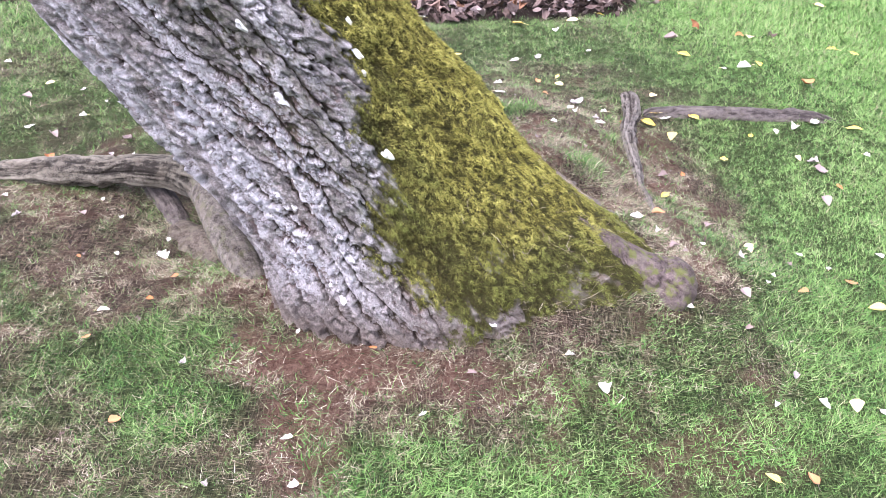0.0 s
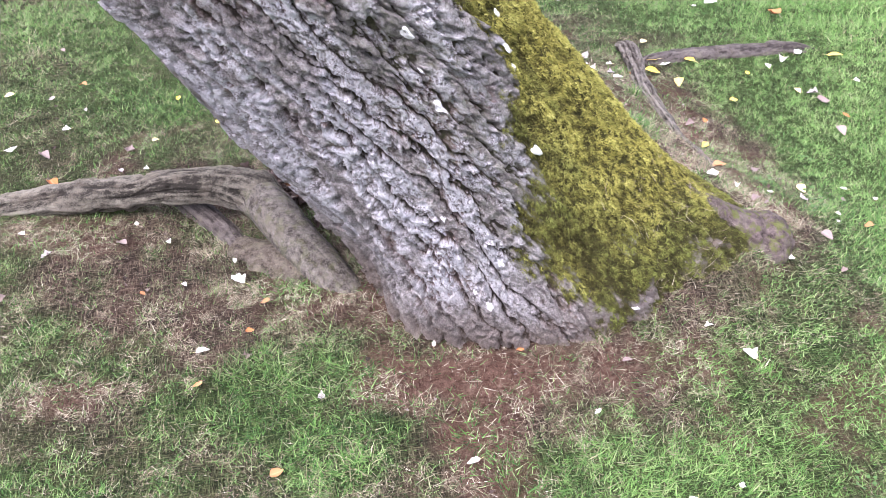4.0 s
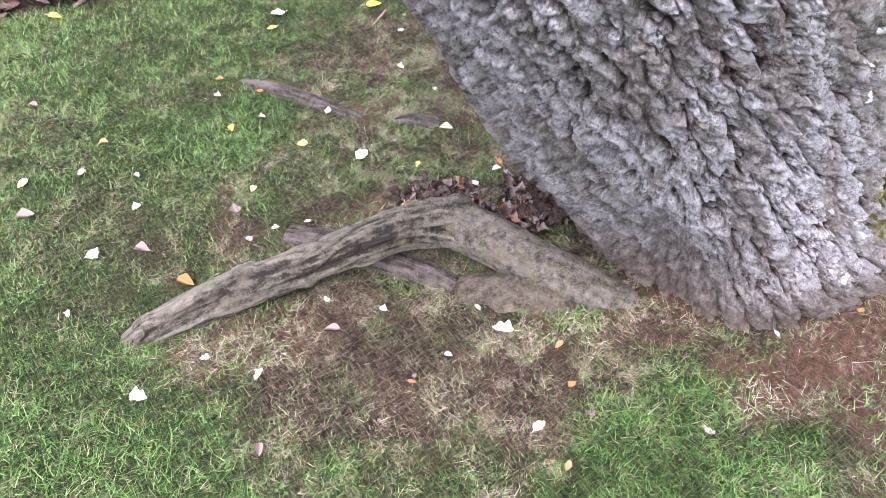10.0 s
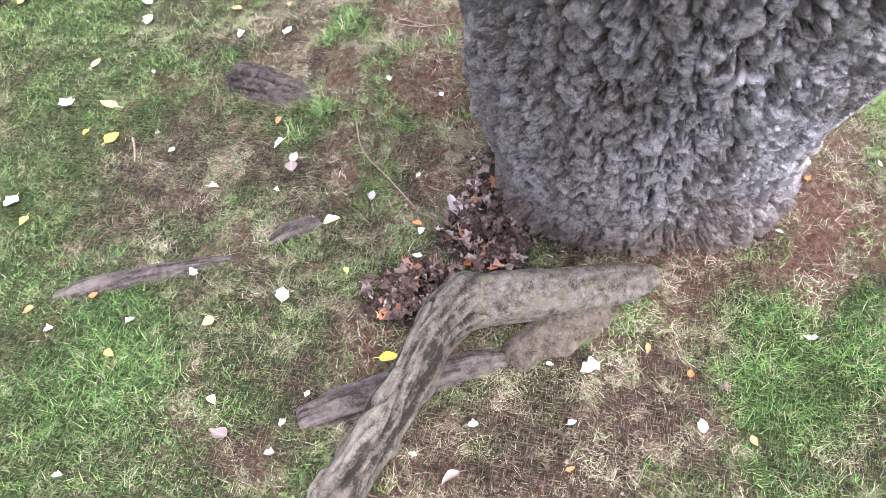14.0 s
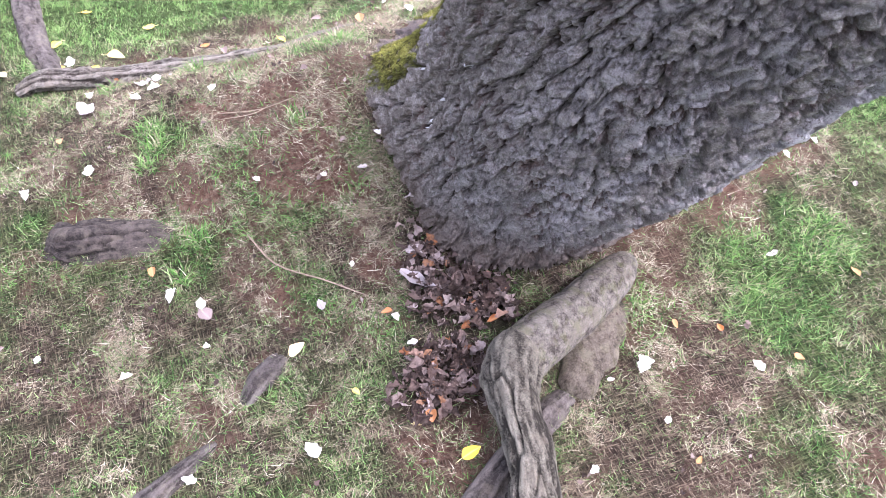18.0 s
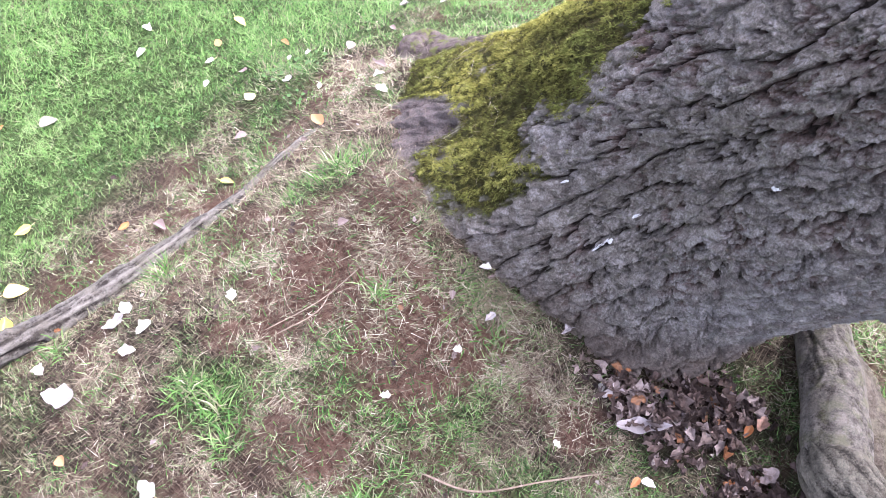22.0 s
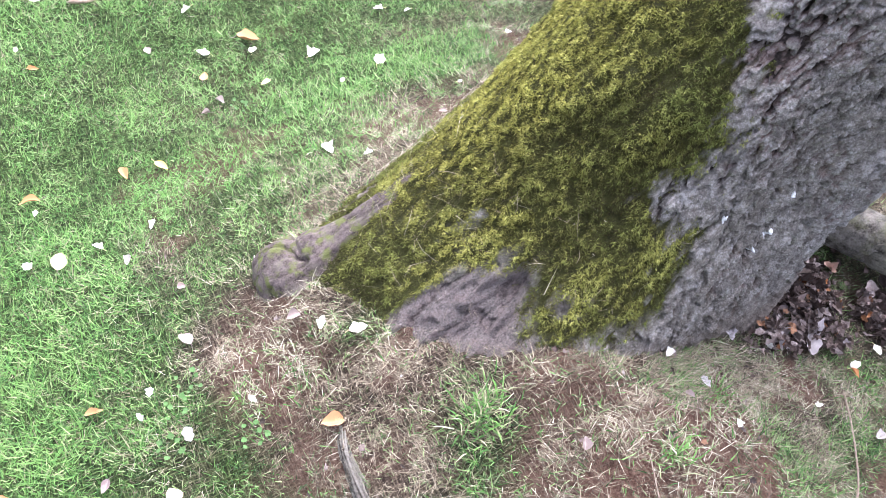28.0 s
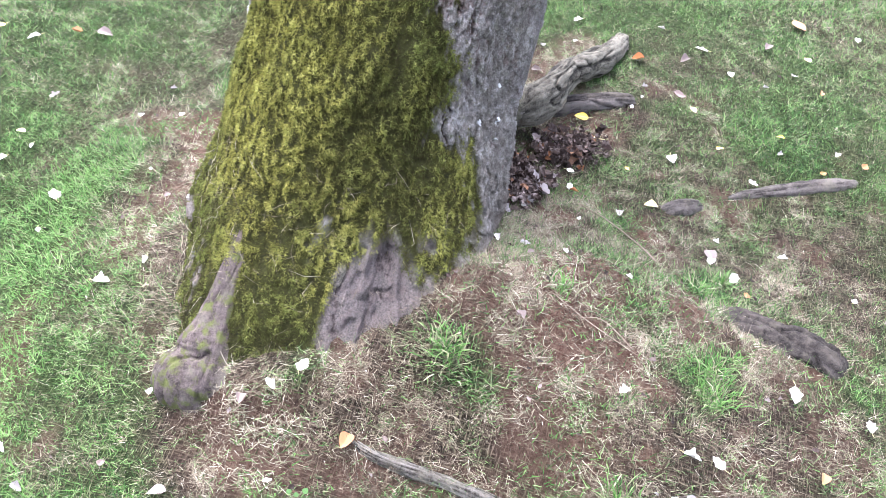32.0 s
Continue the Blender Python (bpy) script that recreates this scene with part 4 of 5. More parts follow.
def leaf(kind, x, y, size, yaw, lift=0.012, tilt=None, narrow=None):
    """One fallen leaf with its stalk."""
    global leaf_count
    leaf_count += 1
    blade, stalk = leaf_shape(kind, leaf_count % 7)
    ob = tagged(new(LEAF_NAME[kind], blade), LEAF_NOTE[kind], "leaf", "fallen leaves")
    rng = random.Random(leaf_count)
    tx, ty = tilt or (rng.uniform(-14, 14), rng.uniform(-14, 14))
    narrow = narrow or rng.uniform(0.62, 1.0)
    size *= 0.88 if kind == "w" else 1.0
    ob.matrix_world = pose(x, y, float(ground_z(x, y)) + lift, tx, ty, yaw) @ Matrix.Diagonal((size, size * narrow, size, 1))
    child = new("stalk", stalk)
    child.parent = ob
    return ob


leaf("b", -1.329, 2.636, 0.039, 318)
leaf("b", -1.075, 2.161, 0.043, 130)
leaf("b", 1.043, 3.879, 0.067, 183)
leaf("b", 0.043, 1.434, 0.023, 353)
leaf("b", 1.317, 2.680, 0.048, 333)
leaf("b", 1.260, 2.471, 0.049, 271)
leaf("b", 0.594, 1.910, 0.029, 14)
leaf("b", -1.337, 1.979, 0.028, 238)
leaf("b", -1.374, 3.401, 0.032, 127)
leaf("b", -1.523, 2.916, 0.044, 332)
leaf("b", -0.296, 2.780, 0.043, 26)
leaf("b", -1.083, 2.639, 0.042, 80)
leaf("b", 0.788, 2.222, 0.032, 57)
leaf("b", 0.717, 2.533, 0.034, 190)
leaf("b", 0.266, 2.375, 0.023, 240)
leaf("b", 0.012, 2.352, 0.020, 126)
leaf("b", 0.750, 1.692, 0.020, 194)
leaf("b", 0.609, 0.802, 0.034, 278)
leaf("b", 0.980, 2.040, 0.026, 52)
leaf("b", 0.780, 1.826, 0.036, 293)
leaf("b", 0.489, 1.064, 0.028, 127)
leaf("b", 0.537, 1.104, 0.025, 6)
leaf("b", -0.700, 0.777, 0.048, 110)
leaf("g", -1.259, 2.145, 0.030, 208)
leaf("g", 1.307, 2.738, 0.041, 143)
leaf("g", 0.827, 2.021, 0.034, 93)
leaf("g", 0.289, 3.498, 0.045, 199)
leaf("g", 0.397, 3.558, 0.042, 81)
leaf("g", 0.476, 2.946, 0.059, 36)
leaf("g", 0.830, 1.558, 0.030, 71)
leaf("g", -0.486, 1.146, 0.020, 316)
leaf("g", -0.855, 2.958, 0.024, 316)
leaf("g", -1.358, 3.006, 0.026, 227)
leaf("g", -0.150, 3.542, 0.060, 64)
leaf("g", -0.326, 3.780, 0.072, 67)
leaf("g", -0.517, 3.822, 0.070, 0)
leaf("g", -0.372, 2.532, 0.029, 2)
leaf("g", -1.102, 2.524, 0.022, 107)
leaf("g", -1.240, 2.913, 0.022, 110)
leaf("g", -0.614, 1.497, 0.030, 84)
leaf("g", -0.060, 2.328, 0.027, 85)
leaf("g", -0.339, 0.837, 0.034, 148)
leaf("g", -0.270, 0.592, 0.043, 160)
leaf("o", 1.514, 3.404, 0.068, 101)
leaf("o", 1.341, 2.567, 0.035, 276)
leaf("o", 1.394, 3.963, 0.043, 347)
leaf("o", 1.096, 4.452, 0.064, 320)
leaf("o", 0.357, 3.209, 0.034, 104)
leaf("o", 0.799, 2.579, 0.029, 93)
leaf("o", 0.602, 2.127, 0.040, 353)
leaf("o", 0.776, 1.265, 0.038, 100)
leaf("o", -0.181, 1.501, 0.020, 196)
leaf("o", -1.269, 3.099, 0.033, 152)
leaf("o", -0.719, 1.331, 0.028, 11)
leaf("o", -0.714, 1.824, 0.023, 184)
leaf("o", -0.873, 1.603, 0.023, 212)
leaf("o", -0.439, 2.398, 0.026, 84)
leaf("o", -0.238, 3.776, 0.066, 74)
leaf("o", -0.250, 4.017, 0.069, 135)
leaf("o", -0.688, 3.757, 0.061, 33)
leaf("o", -0.726, 2.399, 0.031, 169)
leaf("o", -0.879, 3.205, 0.028, 154)
leaf("o", -0.802, 3.082, 0.022, 308)
leaf("o", -1.283, 2.479, 0.047, 300)
leaf("o", -0.754, 1.733, 0.020, 1)
leaf("o", -1.007, 1.941, 0.020, 305)
leaf("o", 0.366, 3.018, 0.025, 347)
leaf("o", -0.149, 2.868, 0.026, 173)
leaf("o", 1.477, 1.904, 0.064, 33)
leaf("o", 1.143, 1.988, 0.035, 158)
leaf("o", 0.967, 1.895, 0.031, 181)
leaf("o", 0.342, 0.844, 0.061, 156)
leaf("o", 0.498, 0.950, 0.035, 246)
leaf("o", 0.986, 1.278, 0.044, 356)
leaf("o", 0.899, 0.800, 0.030, 161)
leaf("o", -0.549, 2.186, 0.028, 94)
leaf("o", -0.196, 0.727, 0.044, 246)
leaf("o", -0.153, 0.659, 0.041, 241)
leaf("o", -0.677, 0.690, 0.041, 90)
leaf("o", -1.750, 3.030, 0.075, 29)
leaf("w", -0.778, 1.935, 0.053, 131)
leaf("w", -0.862, 1.702, 0.036, 11)
leaf("w", -0.342, 1.258, 0.031, 183)
leaf("w", -0.064, 1.323, 0.020, 206)
leaf("w", 0.270, 1.507, 0.027, 9)
leaf("w", -1.430, 2.688, 0.052, 281)
leaf("w", -1.286, 2.793, 0.032, 214)
leaf("w", -1.731, 3.238, 0.033, 187)
leaf("w", 1.296, 3.565, 0.073, 192)
leaf("w", 1.196, 3.520, 0.034, 296)
leaf("w", 0.822, 2.975, 0.049, 4)
leaf("w", 1.325, 2.990, 0.056, 231)
leaf("w", 1.422, 3.042, 0.049, 23)
leaf("w", 1.237, 2.949, 0.038, 92)
leaf("w", 1.526, 2.793, 0.030, 319)
leaf("w", 1.294, 2.144, 0.039, 100)
leaf("w", 1.105, 2.054, 0.030, 60)
leaf("w", 0.708, 2.015, 0.021, 125)
leaf("w", 0.555, 1.954, 0.032, 236)
leaf("w", 0.503, 2.001, 0.038, 176)
leaf("w", 0.358, 2.015, 0.035, 262)
leaf("w", 0.194, 3.120, 0.041, 181)
leaf("w", 0.514, 3.925, 0.051, 268)
leaf("w", -0.118, 4.021, 0.056, 128)
leaf("w", 0.628, 3.662, 0.034, 236)
leaf("w", 0.757, 1.466, 0.029, 55)
leaf("w", 1.020, 1.471, 0.028, 301)
leaf("w", -0.313, 1.145, 0.026, 188)
leaf("w", -1.335, 2.252, 0.025, 151)
leaf("w", -0.710, 2.647, 0.047, 18)
leaf("w", 0.061, 1.108, 0.045, 221)
leaf("w", 0.183, 1.143, 0.020, 46)
leaf("w", -0.952, 2.145, 0.024, 106)
leaf("w", -0.555, 3.466, 0.054, 174)
leaf("w", -1.537, 2.534, 0.030, 262)
leaf("w", -1.487, 2.233, 0.044, 312)
leaf("w", -0.459, 2.383, 0.031, 185)
leaf("w", -0.358, 1.566, 0.020, 75)
leaf("w", -0.956, 2.497, 0.020, 174)
leaf("w", -0.917, 3.131, 0.024, 141)
leaf("w", 0.192, 2.958, 0.050, 359)
leaf("w", -0.386, 2.969, 0.032, 279)
leaf("w", -0.018, 2.581, 0.023, 47)
leaf("w", -0.221, 2.840, 0.050, 159)
leaf("w", -0.267, 2.782, 0.035, 351)
leaf("w", -0.294, 2.432, 0.020, 162)
leaf("w", -1.031, 2.524, 0.020, 156)
leaf("w", -1.041, 2.247, 0.021, 90)
leaf("w", 0.022, 3.341, 0.024, 40)
leaf("w", 0.346, 2.610, 0.030, 320)
leaf("g", 0.519, 2.780, 0.048, 76)
leaf("w", 0.530, 2.743, 0.038, 352)
leaf("w", -0.275, 3.144, 0.023, 158)
leaf("w", -0.378, 2.793, 0.020, 247)
leaf("w", -0.536, 2.372, 0.028, 82)
leaf("w", -0.001, 2.267, 0.027, 24)
leaf("w", -0.058, 2.425, 0.020, 41)
leaf("w", -0.908, 1.952, 0.022, 307)
leaf("w", -0.784, 2.017, 0.020, 273)
leaf("w", 1.407, 1.849, 0.032, 207)
leaf("w", 1.371, 2.062, 0.033, 16)
leaf("w", 1.041, 2.123, 0.027, 121)
leaf("w", 0.878, 1.481, 0.037, 304)
leaf("w", 0.575, 2.932, 0.031, 176)
leaf("w", -0.294, 2.284, 0.020, 128)
leaf("w", 0.343, 0.889, 0.036, 233)
leaf("w", 0.472, 0.851, 0.039, 333)
leaf("w", 0.198, 0.977, 0.051, 215)
leaf("w", 0.980, 1.318, 0.023, 74)
leaf("w", 0.466, 0.665, 0.038, 28)
leaf("w", -0.035, 0.874, 0.034, 326)
leaf("w", -0.106, 0.921, 0.028, 16)
leaf("w", 0.925, 0.706, 0.022, 252)
leaf("w", 0.845, 0.501, 0.033, 171)
leaf("w", 0.338, 1.433, 0.042, 106)
leaf("w", 0.270, 1.673, 0.041, 66)
leaf("w", 0.896, 1.944, 0.022, 288)
leaf("w", 0.867, 1.904, 0.021, 67)
leaf("w", -0.600, 0.579, 0.049, 322)
leaf("w", -0.454, 0.427, 0.042, 211)
leaf("w", -0.684, 2.886, 0.037, 54)
leaf("w", 0.439, 2.758, 0.040, 86)
leaf("w", 0.429, 2.808, 0.037, 222)
leaf("w", 0.598, 1.713, 0.020, 190)
leaf("w", 0.612, 1.813, 0.020, 76)
leaf("p", -1.497, 3.054, 0.035, 215)
leaf("p", -1.012, 2.687, 0.030, 232)
leaf("y", 1.060, 3.673, 0.059, 317)
leaf("y", 1.375, 3.603, 0.045, 267)
leaf("y", 0.819, 2.843, 0.051, 249)
leaf("y", 0.773, 3.011, 0.053, 162)
leaf("y", 0.938, 3.009, 0.042, 149)
leaf("y", 0.984, 2.728, 0.039, 75)
leaf("p", 1.264, 2.763, 0.041, 272)
leaf("y", 1.561, 2.999, 0.058, 321)
leaf("y", 1.176, 1.879, 0.048, 173)
leaf("p", 0.958, 1.486, 0.047, 251)
leaf("p", 0.880, 2.105, 0.036, 280)
leaf("y", 0.339, 3.996, 0.061, 184)
leaf("p", 0.611, 4.083, 0.058, 182)
leaf("y", 0.049, 3.554, 0.037, 339)
leaf("p", 0.218, 4.301, 0.060, 156)
leaf("y", 0.765, 4.186, 0.043, 342)
leaf("p", 1.438, 3.953, 0.059, 248)
leaf("p", 1.966, 4.468, 0.062, 353)
leaf("y", 1.786, 3.834, 0.049, 174)
leaf("y", 1.875, 3.789, 0.049, 297)
leaf("y", 0.448, 3.305, 0.030, 242)
leaf("y", 0.689, 1.266, 0.037, 128)
leaf("y", -0.820, 2.783, 0.029, 140)
leaf("y", -0.949, 2.960, 0.024, 256)
leaf("y", -0.612, 3.392, 0.034, 182)
leaf("y", -1.169, 3.885, 0.042, 329)
leaf("y", -0.106, 3.806, 0.023, 209)
leaf("y", -0.132, 3.413, 0.055, 88)
leaf("y", -0.261, 3.333, 0.053, 352)
leaf("y", -0.256, 3.419, 0.030, 186)
leaf("y", -0.419, 3.605, 0.037, 265)
leaf("p", -0.730, 2.426, 0.036, 85)
leaf("p", 0.442, 3.205, 0.038, 185)
leaf("y", 1.130, 2.904, 0.036, 244)
leaf("p", 0.816, 3.170, 0.043, 40)
leaf("y", 0.681, 2.356, 0.031, 213)
leaf("p", -0.462, 2.611, 0.043, 297)
leaf("y", -0.612, 2.524, 0.020, 215)
leaf("y", -0.832, 2.354, 0.044, 283)
leaf("y", 0.745, 2.914, 0.055, 326)
leaf("p", 0.357, 1.036, 0.029, 14)
leaf("p", -0.155, 0.850, 0.026, 300)
leaf("y", -0.619, 0.441, 0.035, 332)
# the long curled leaf in the hollow
leaf("g", -0.395, 2.298, 0.100, 215, 0.012, (20, -5), 0.36)


# ---- leaf litter ----
def litter(name, label, places, sizes, seed, heap=0.03, net=(7, 5)):
    """Many small dead leaves in one mesh."""
    rng = np.random.default_rng(seed)
    verts, tones, rows, cols = [], [], *net
    sheets = [leaf_sheet(1.0, 0.35, 0.5 * rng.random() - 0.1, 0.3 * rng.random() - 0.1, 0.24, 300 + k, rows, cols)[0].reshape(-1, 3) * (1, 0.35 + 0.6 * rng.random(), 1) for k in range(24)]
    for k, ((x, y), size) in enumerate(zip(places, sizes)):
        turn = Euler((rng.normal(0, 0.4), rng.normal(0, 0.4), rng.random() * 6.28)).to_matrix()
        p = sheets[k % 24] * size @ np.array(turn).T
        verts.append(p + (x, y, float(ground_z(x, y)) + 0.006 + heap * rng.random() ** 1.5))
        tones.append(np.full(rows * cols, rng.random() ** 1.6))
    r, c = np.meshgrid(np.arange(rows - 1), np.arange(cols - 1), indexing="ij")
    q = np.stack([r * cols + c, r * cols + c + 1, (r + 1) * cols + c + 1, (r + 1) * cols + c], -1).reshape(-1, 4)
    faces = (np.arange(len(verts))[:, None, None] * rows * cols + q).reshape(-1, 4)
    me = quad_mesh(name, np.concatenate(verts), faces, smooth=False)
    give(me, "tone", np.concatenate(tones))
    me.materials.append(LITTER)
    return tagged(new(name, me), label, "leaf litter", kind="stuff")


def scatter(n, x0, x1, y0, y1, chance, seed):
    rng = np.random.default_rng(seed)
    x, y = rng.uniform(x0, x1, n), rng.uniform(y0, y1, n)
    return np.stack([x, y], -1)[rng.random(n) < chance(x, y)]


_spots = scatter(7000, -0.85, -0.15, 2.02, 2.55, lambda x, y: cover(x, y)["humus"] ** 2 * 0.9 * (np.hypot(x + 0.13, y - 1.89) > 0.36), 401)
litter("leaf_litter", "heap of brown and grey dead leaves in the hollow by the root", _spots, 0.009 + 0.032 * np.random.default_rng(402).random(len(_spots)) ** 1.6, 403)
_spots = scatter(5600, -3.4, 1.6, 3.8, 5.6, lambda x, y: bed(x, y) * 0.9 + 0.02 * step(3.8, 4.1, y), 411)
litter("bed_litter", "thick layer of dead leaves over the planting bed", _spots, 0.040 + 0.045 * np.random.default_rng(412).random(len(_spots)), 413, 0.05, (5, 4))
_spots = scatter(900, -1.7, 1.1, 1.1, 3.3, lambda x, y: 0.35 * cover(x, y)["dry"] + 0.3 * cover(x, y)["bare"], 421)
litter("leaf_crumbs", "crumbs of dead leaf and bark trodden into the turf", _spots, 0.007 + 0.010 * np.random.default_rng(422).random(len(_spots)), 423, 0.012)


# ---- twigs ----
def twig(places, thick, seed, lift=0.012):
    rows = [(x, y, float(ground_z(x, y)) + lift + 0.006 * math.sin(3 * k + seed), thick * (1 - 0.12 * k)) for k, (x, y) in enumerate(places)]
    me = gnarled("twig", rows, TWIG, seed, 8, 0.012, 3, 1.2)
    return tagged(new("twig", me), "thin dry brown twig lying on the turf", "twig", "twigs")


twig([(-0.149, 2.640), (-0.235, 2.597), (-0.318, 2.502), (-0.386, 2.418)], 0.0022, 1)
twig([(0.765, 0.543), (0.691, 0.534), (0.612, 0.468)], 0.006, 2)
twig([(-1.559, 1.994), (-1.525, 1.949), (-1.492, 1.904)], 0.0035, 3)
twig([(-1.10, 3.917), (-0.983, 3.984)], 0.008, 4)
twig([(0.224, 2.623), (0.182, 2.544), (0.194, 2.49)], 0.0013, 5)
twig([(-0.245, 3.28), (-0.286, 3.251), (-0.339, 3.225)], 0.004, 6)
twig([(0.172, 2.432), (0.198, 2.522), (0.241, 2.63)], 0.0012, 7)
twig([(-2.25, 4.28), (-2.05, 4.30), (-1.85, 4.27)], 0.016, 8, 0.03)


# ---- lichen on the bark ----
def lichen(degrees, z, size, seed):
    """A ragged white crust that follows the bark."""
    rng = np.random.default_rng(seed)
    rings, spokes = 5, 18
    a, r = np.meshgrid(np.arange(spokes) / spokes * 2 * math.pi, np.linspace(0.02, 1, rings))
    edge = 0.75 + 0.5 * value_noise(a / (2 * math.pi) * 7, r * 0, seed, wrap=7)
    du, dv = r * edge * np.cos(a) * size / 2, r * edge * np.sin(a) * size / 2 * 1.25
    th, zz = radians(degrees) + du / 0.35, z + dv
    h, _ = bark_relief(th, zz)
    out = h * (1 - 0.75 * moss_mask(th, zz)) + moss_mask(th, zz) * 0.016 - 0.012 + 0.0035 * (1 - r**4) + 0.0008 * rng.normal(0, 1, r.shape)
    me = grid_mesh("lichen", trunk_point(th, zz, out), rings, spokes, closed=True)
    me.materials.append(LICHEN)
    part("lichen", me, tree, "white crust lichen")


for _k, (_d, _z, _s) in enumerate([(-74.8, 0.713, 0.034), (-99.1, 0.469, 0.020), (-68.8, 0.865, 0.032), (-89.9, 0.355, 0.018), (-103.9, 0.279, 0.014),
                                   (-101.4, 0.250, 0.026), (-54.3, 0.578, 0.032), (-39, 0.78, 0.034), (-42.1, 0.745, 0.028), (-34, 0.84, 0.024),
                                   (-72, 0.785, 0.018), (-57, 0.19, 0.014), (82.4, 0.36, 0.022), (82.9, 0.393, 0.018), (90.5, 0.694, 0.018), (80.5, 0.47, 0.012), (58, 0.45, 0.012)]):
    lichen(_d, _z, _s * 0.72, 500 + _k)


# ---- tufts, weeds and the stone in the bed ----
def tuft(x, y, spread, height, count, seed):
    """A tussock of longer grass."""
    rng = np.random.default_rng(seed)
    n = int(0.6 * count)
    ang, rad = rng.random(n) * 6.283, spread * rng.normal(0.5, 0.4, n)
    px, py = x + rad * np.cos(ang) * 0.6, y + rad * np.sin(ang) * 0.6
    turn = ang + rng.normal(0, 1.3, n)
    flat = np.stack([np.cos(turn), np.sin(turn), 0 * turn], -1)
    side = np.stack([-np.sin(turn), np.cos(turn), 0 * turn], -1) * (0.0007 + 0.0008 * rng.random(n))[:, None]
    up = np.array([0, 0, 1.0])
    size = (height * (0.25 + 0.45 * rng.random(n)))[:, None]
    steep = (0.5 + 0.8 * rng.random(n))[:, None]
    root = np.stack([px, py, ground_z(px, py) - 0.004], -1)
    mid = root + size * 0.6 * (flat * np.cos(steep) + up * np.sin(steep))
    tip = mid + size * 0.55 * (flat * np.cos(steep * 0.35) + up * np.sin(steep * 0.35))
    verts = np.stack([root - side, root + side, mid + side, mid - side, tip], 1).reshape(-1, 3)
    at = np.arange(n)[:, None] * 5
    me = quad_mesh("grass_tuft", verts, np.concatenate([at + [0, 1, 2], at + [0, 2, 3], at + [3, 2, 4]], 0), smooth=False)
    give(me, "tone", np.repeat(np.clip(0.50 + rng.normal(0, 0.22, n), 0, 1), 5))
    give(me, "dry", np.repeat(0.7 * (rng.random(n) < 0.3), 5))
    me.materials.append(GRASS)
    return tagged(new("grass_tuft", me), "tussock of long fresh green grass in the worn turf", "grass", "grass tussocks", "stuff")


for _k, (_x, _y, _r, _h, _n) in enumerate([
        (0.392, 2.255, 0.075, 0.065, 260), (0.545, 2.640, 0.06, 0.075, 170), (0.60, 2.88, 0.05, 0.06, 110), (0.27, 2.795, 0.07, 0.06, 190),
        (0.115, 2.444, 0.06, 0.06, 120), (-0.09, 2.345, 0.05, 0.05, 80), (0.205, 2.790, 0.05, 0.07, 130), (0.14, 2.818, 0.045, 0.065, 120),
        (-0.108, 2.748, 0.06, 0.06, 190), (-0.19, 2.812, 0.05, 0.07, 150), (0.375, 2.24, 0.06, 0.05, 120), (-0.563, 1.316, 0.07, 0.055, 210),
        (-0.652, 1.40, 0.06, 0.05, 160), (0.354, 1.402, 0.06, 0.05, 130)]):
    tuft(_x, _y, _r, _h, _n, 600 + _k)


def weed(x, y, size, leaves, seed):
    """A low rosette of round-leaved weed: each leaf a part."""
    rng = random.Random(seed)
    base = tagged(new("clover"), "low round-leaved green weed in the lawn", "plant", "lawn weeds")
    base.location = (x, y, float(ground_z(x, y)))
    bpy.context.view_layer.update()
    pts, _ = leaf_sheet(1.0, 0.0, 0.12, 0.03, 0.03, seed, 7, 5)
    pts[..., 1] *= 1.3
    me = grid_mesh("weed_leaf", pts, *pts.shape[:2])
    me.materials.append(WEED)
    for k in range(leaves):
        a = k / leaves * 6.283 + rng.uniform(-0.4, 0.4)
        d = size * rng.uniform(0.4, 1.0)
        s = rng.uniform(0.007, 0.012)
        ob = new("leaflet", me)
        ob.parent = base
        ob.matrix_basis = pose(d * math.cos(a), d * math.sin(a), 0.022 + rng.uniform(0, 0.012), rng.uniform(-15, 15), rng.uniform(-25, 0), math.degrees(a)) @ Matrix.Diagonal((s, s, s, 1))


for _k, (_x, _y) in enumerate([(0.83, 1.97), (0.80, 1.93), (0.86, 2.03), (1.02, 2.30), (0.73, 2.08), (-1.35, 1.85), (0.45, 1.12)]):
    weed(_x, _y, 0.028, 7, 700 + _k)


def stone(x, y, size, seed):
    bm = bmesh.new()
    bmesh.ops.create_icosphere(bm, subdivisions=4, radius=1)
    for v in bm.verts:
        v.co *= 1 + 0.16 * noise.noise(v.co * 1.3 + Vector((seed, 0, 0))) + 0.05 * noise.noise(v.co * 5)
        v.co = Vector((v.co.x * size, v.co.y * size * 0.8, v.co.z * size * 0.62))
    me = bpy.data.meshes.new("stone")
    bm.to_mesh(me)
    bm.free()
    for f in me.polygons:
        f.use_smooth = True
    me.materials.append(STONE)
    ob = tagged(new("stone", me), "rounded grey-brown stone at the edge of the bed", "stone")
    ob.location = (x, y, float(ground_z(x, y)) + size * 0.35)


stone(0.70, 4.50, 0.10, 3)


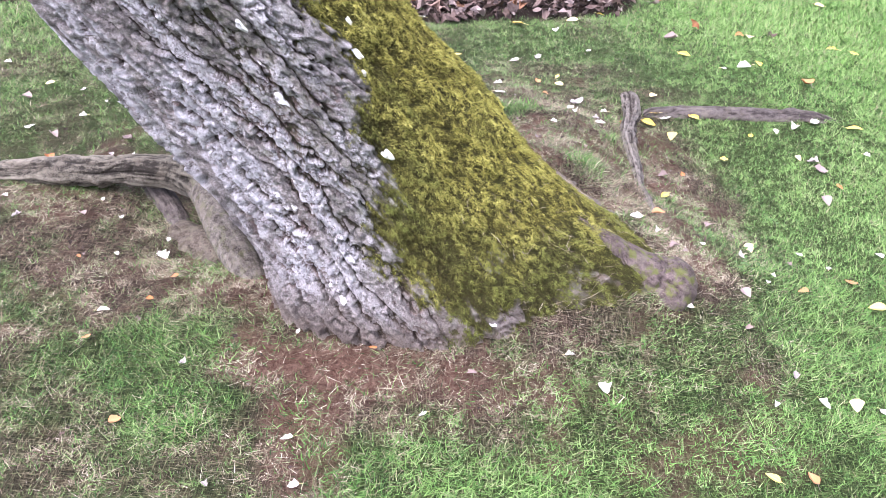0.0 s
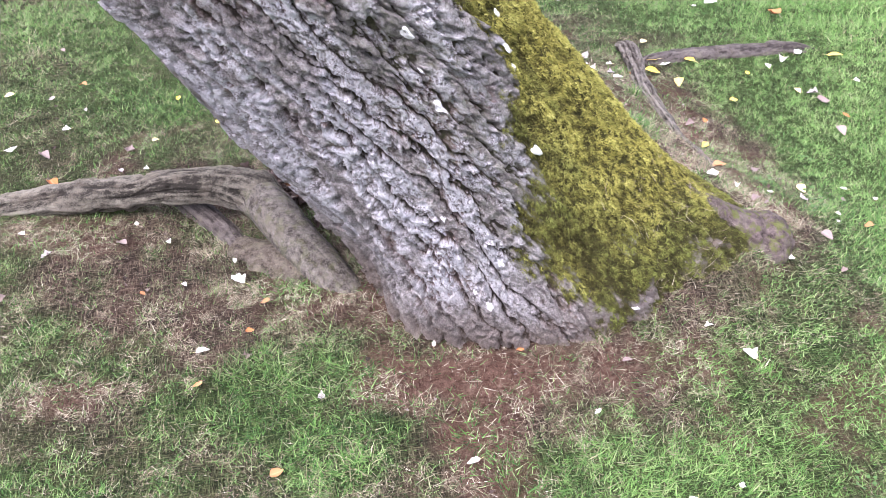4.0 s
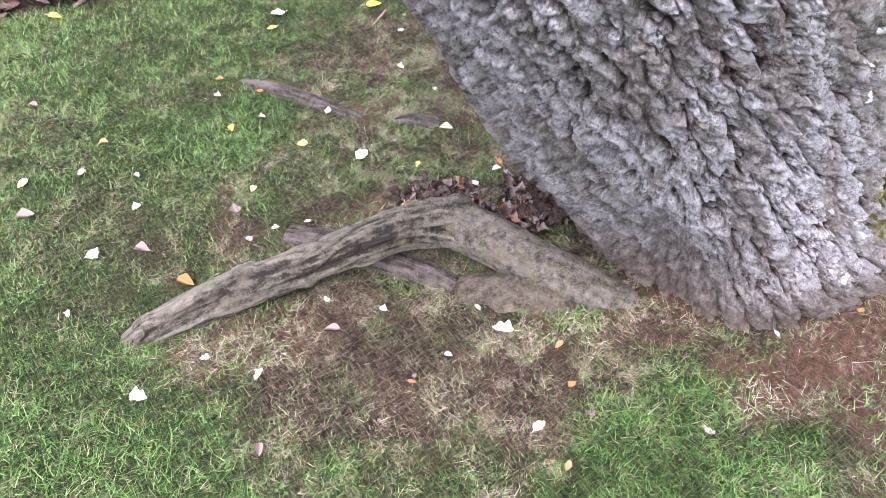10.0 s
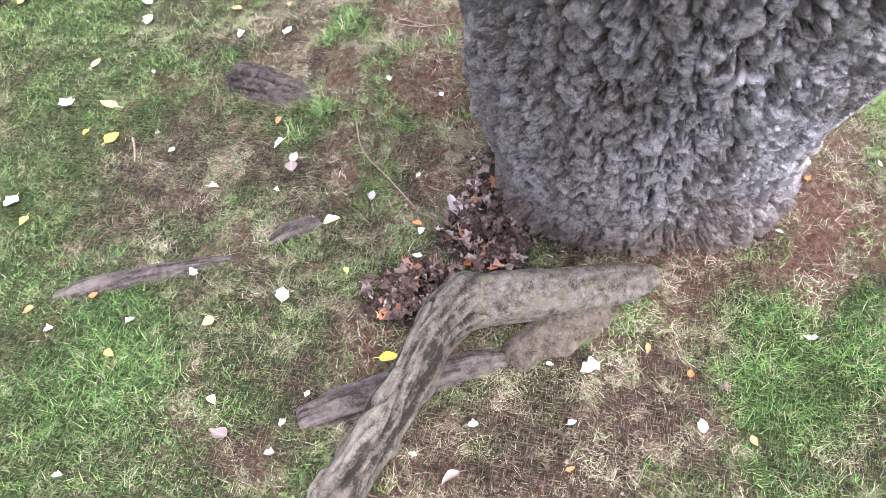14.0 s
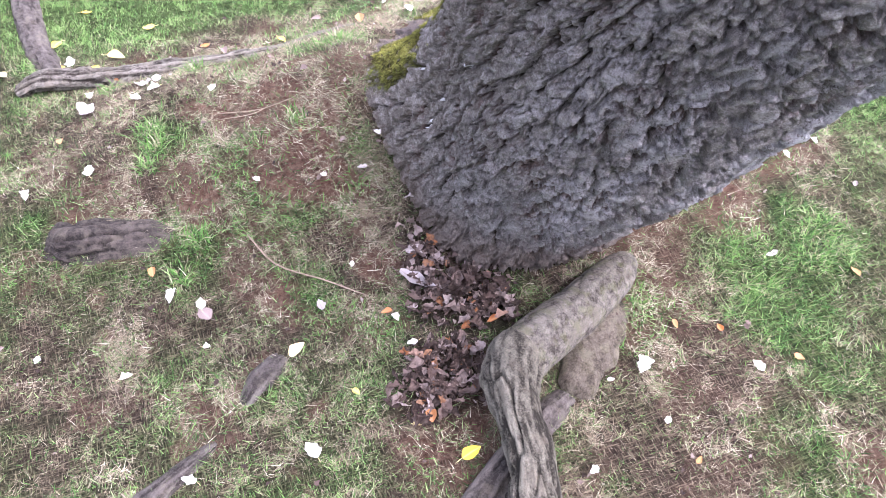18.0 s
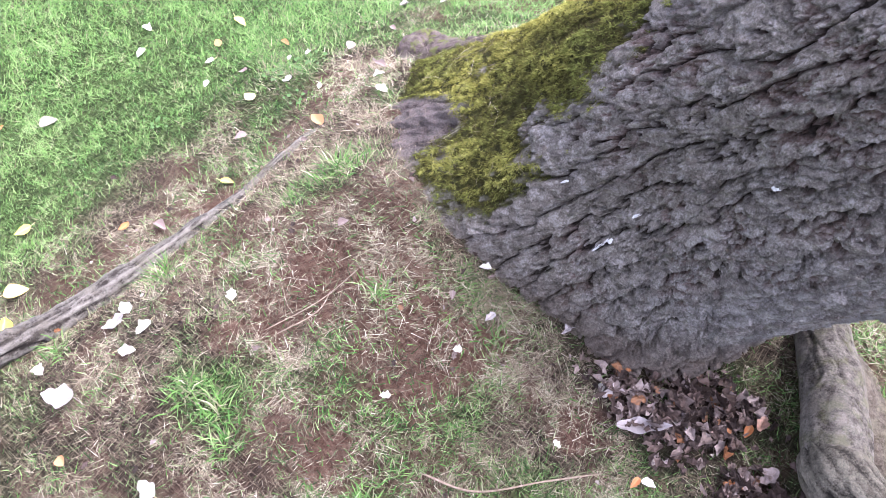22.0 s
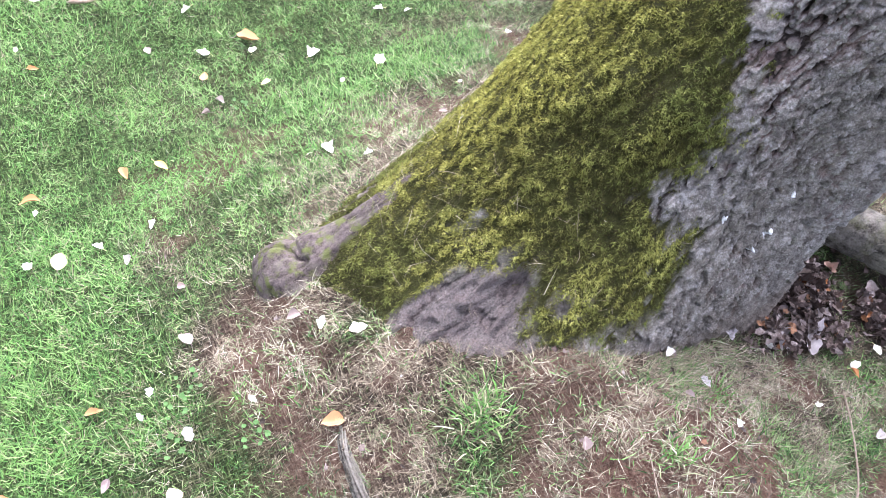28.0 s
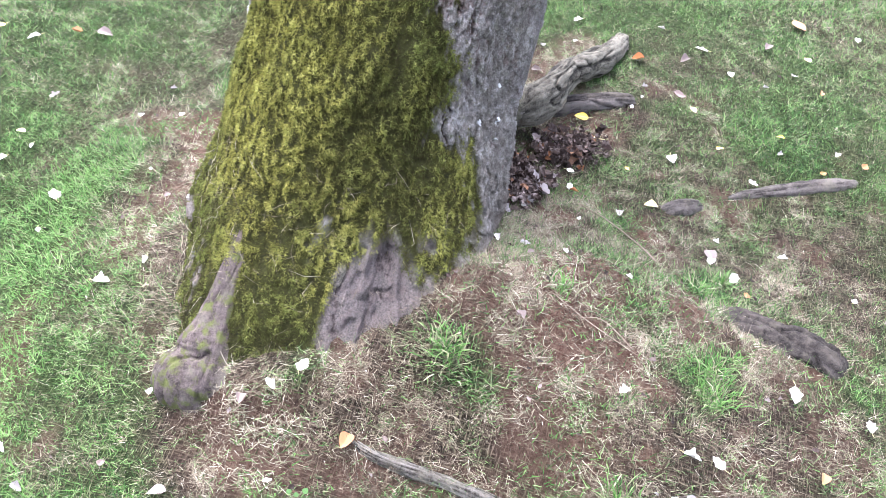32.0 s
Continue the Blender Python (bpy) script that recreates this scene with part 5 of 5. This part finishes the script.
def shrub(x, y, seed, stems, tall):
    """A low leafy shrub in the bed."""
    rng = random.Random(seed)
    base = tagged(new("shrub"), "low broad-leaved green shrub in the leaf bed", "shrub", "bed shrubs")
    base.location = (x, y, float(ground_z(x, y)))
    bpy.context.view_layer.update()
    pts, _ = leaf_sheet(1.0, 0.03, 0.10, -0.08, 0.02, seed, 9, 5)
    blade = grid_mesh("shrub_leaf", pts, *pts.shape[:2])
    blade.materials.append(SHRUB)
    for k in range(stems):
        a = rng.uniform(0, 6.28)
        rows = [(x, y, base.location.z - 0.02, 0.006), (x + 0.06 * math.cos(a), y + 0.06 * math.sin(a), base.location.z + tall * 0.5, 0.005),
                (x + 0.14 * math.cos(a), y + 0.14 * math.sin(a), base.location.z + tall, 0.003)]
        part("stem", gnarled("stem", rows, TWIG, seed + k, 8, 0.02, 3, 0.6), base)
        for j in range(7):
            f = 0.35 + 0.65 * j / 6
            b = a + rng.uniform(-1.6, 1.6)
            s = rng.uniform(0.07, 0.11)
            ob = new("leaf", blade)
            ob.parent = base
            ob.matrix_basis = pose(0.14 * f * math.cos(a) + 0.03 * math.cos(b), 0.14 * f * math.sin(a) + 0.03 * math.sin(b), tall * f, rng.uniform(-20, 20), rng.uniform(0, 50), math.degrees(b)) @ Matrix.Diagonal((s, s, s, 1))


shrub(-1.06, 4.05, 801, 8, 0.15)
shrub(-0.74, 4.16, 802, 7, 0.14)
shrub(-2.55, 4.75, 803, 5, 0.25)


def straw_on_moss():
    """Dead grass stems that have dropped on the mossy foot."""
    rng = np.random.default_rng(901)
    n = 420
    th, z = radians(-45) + rng.random(n) * radians(95), 0.14 + 0.30 * rng.random(n) ** 1.6
    p = trunk_point(th, z, 0.022)
    q = trunk_point(th + rng.normal(0, 0.05, n), z + rng.normal(0, 0.018, n), 0.026)
    r = q + (q - p) * 0.4 + rng.normal(0, 0.012, (n, 3))
    side = rng.normal(0, 1, (n, 3))
    side *= (0.00045 / np.linalg.norm(side, axis=1))[:, None]
    at = np.arange(n)[:, None] * 4
    me = quad_mesh("straw", np.stack([p, q + side, q - side, r], 1).reshape(-1, 3), np.concatenate([at + [0, 1, 2], at + [2, 1, 3]], 0), smooth=False)
    give(me, "tone", np.repeat(np.clip(0.6 + rng.normal(0, 0.22, n), 0, 1), 4))
    give(me, "dry", np.ones(4 * n))
    me.materials.append(GRASS)
    tagged(new("straw", me), "pale dead grass stems fallen on the mossy foot of the tree", "grass", kind="stuff")


straw_on_moss()
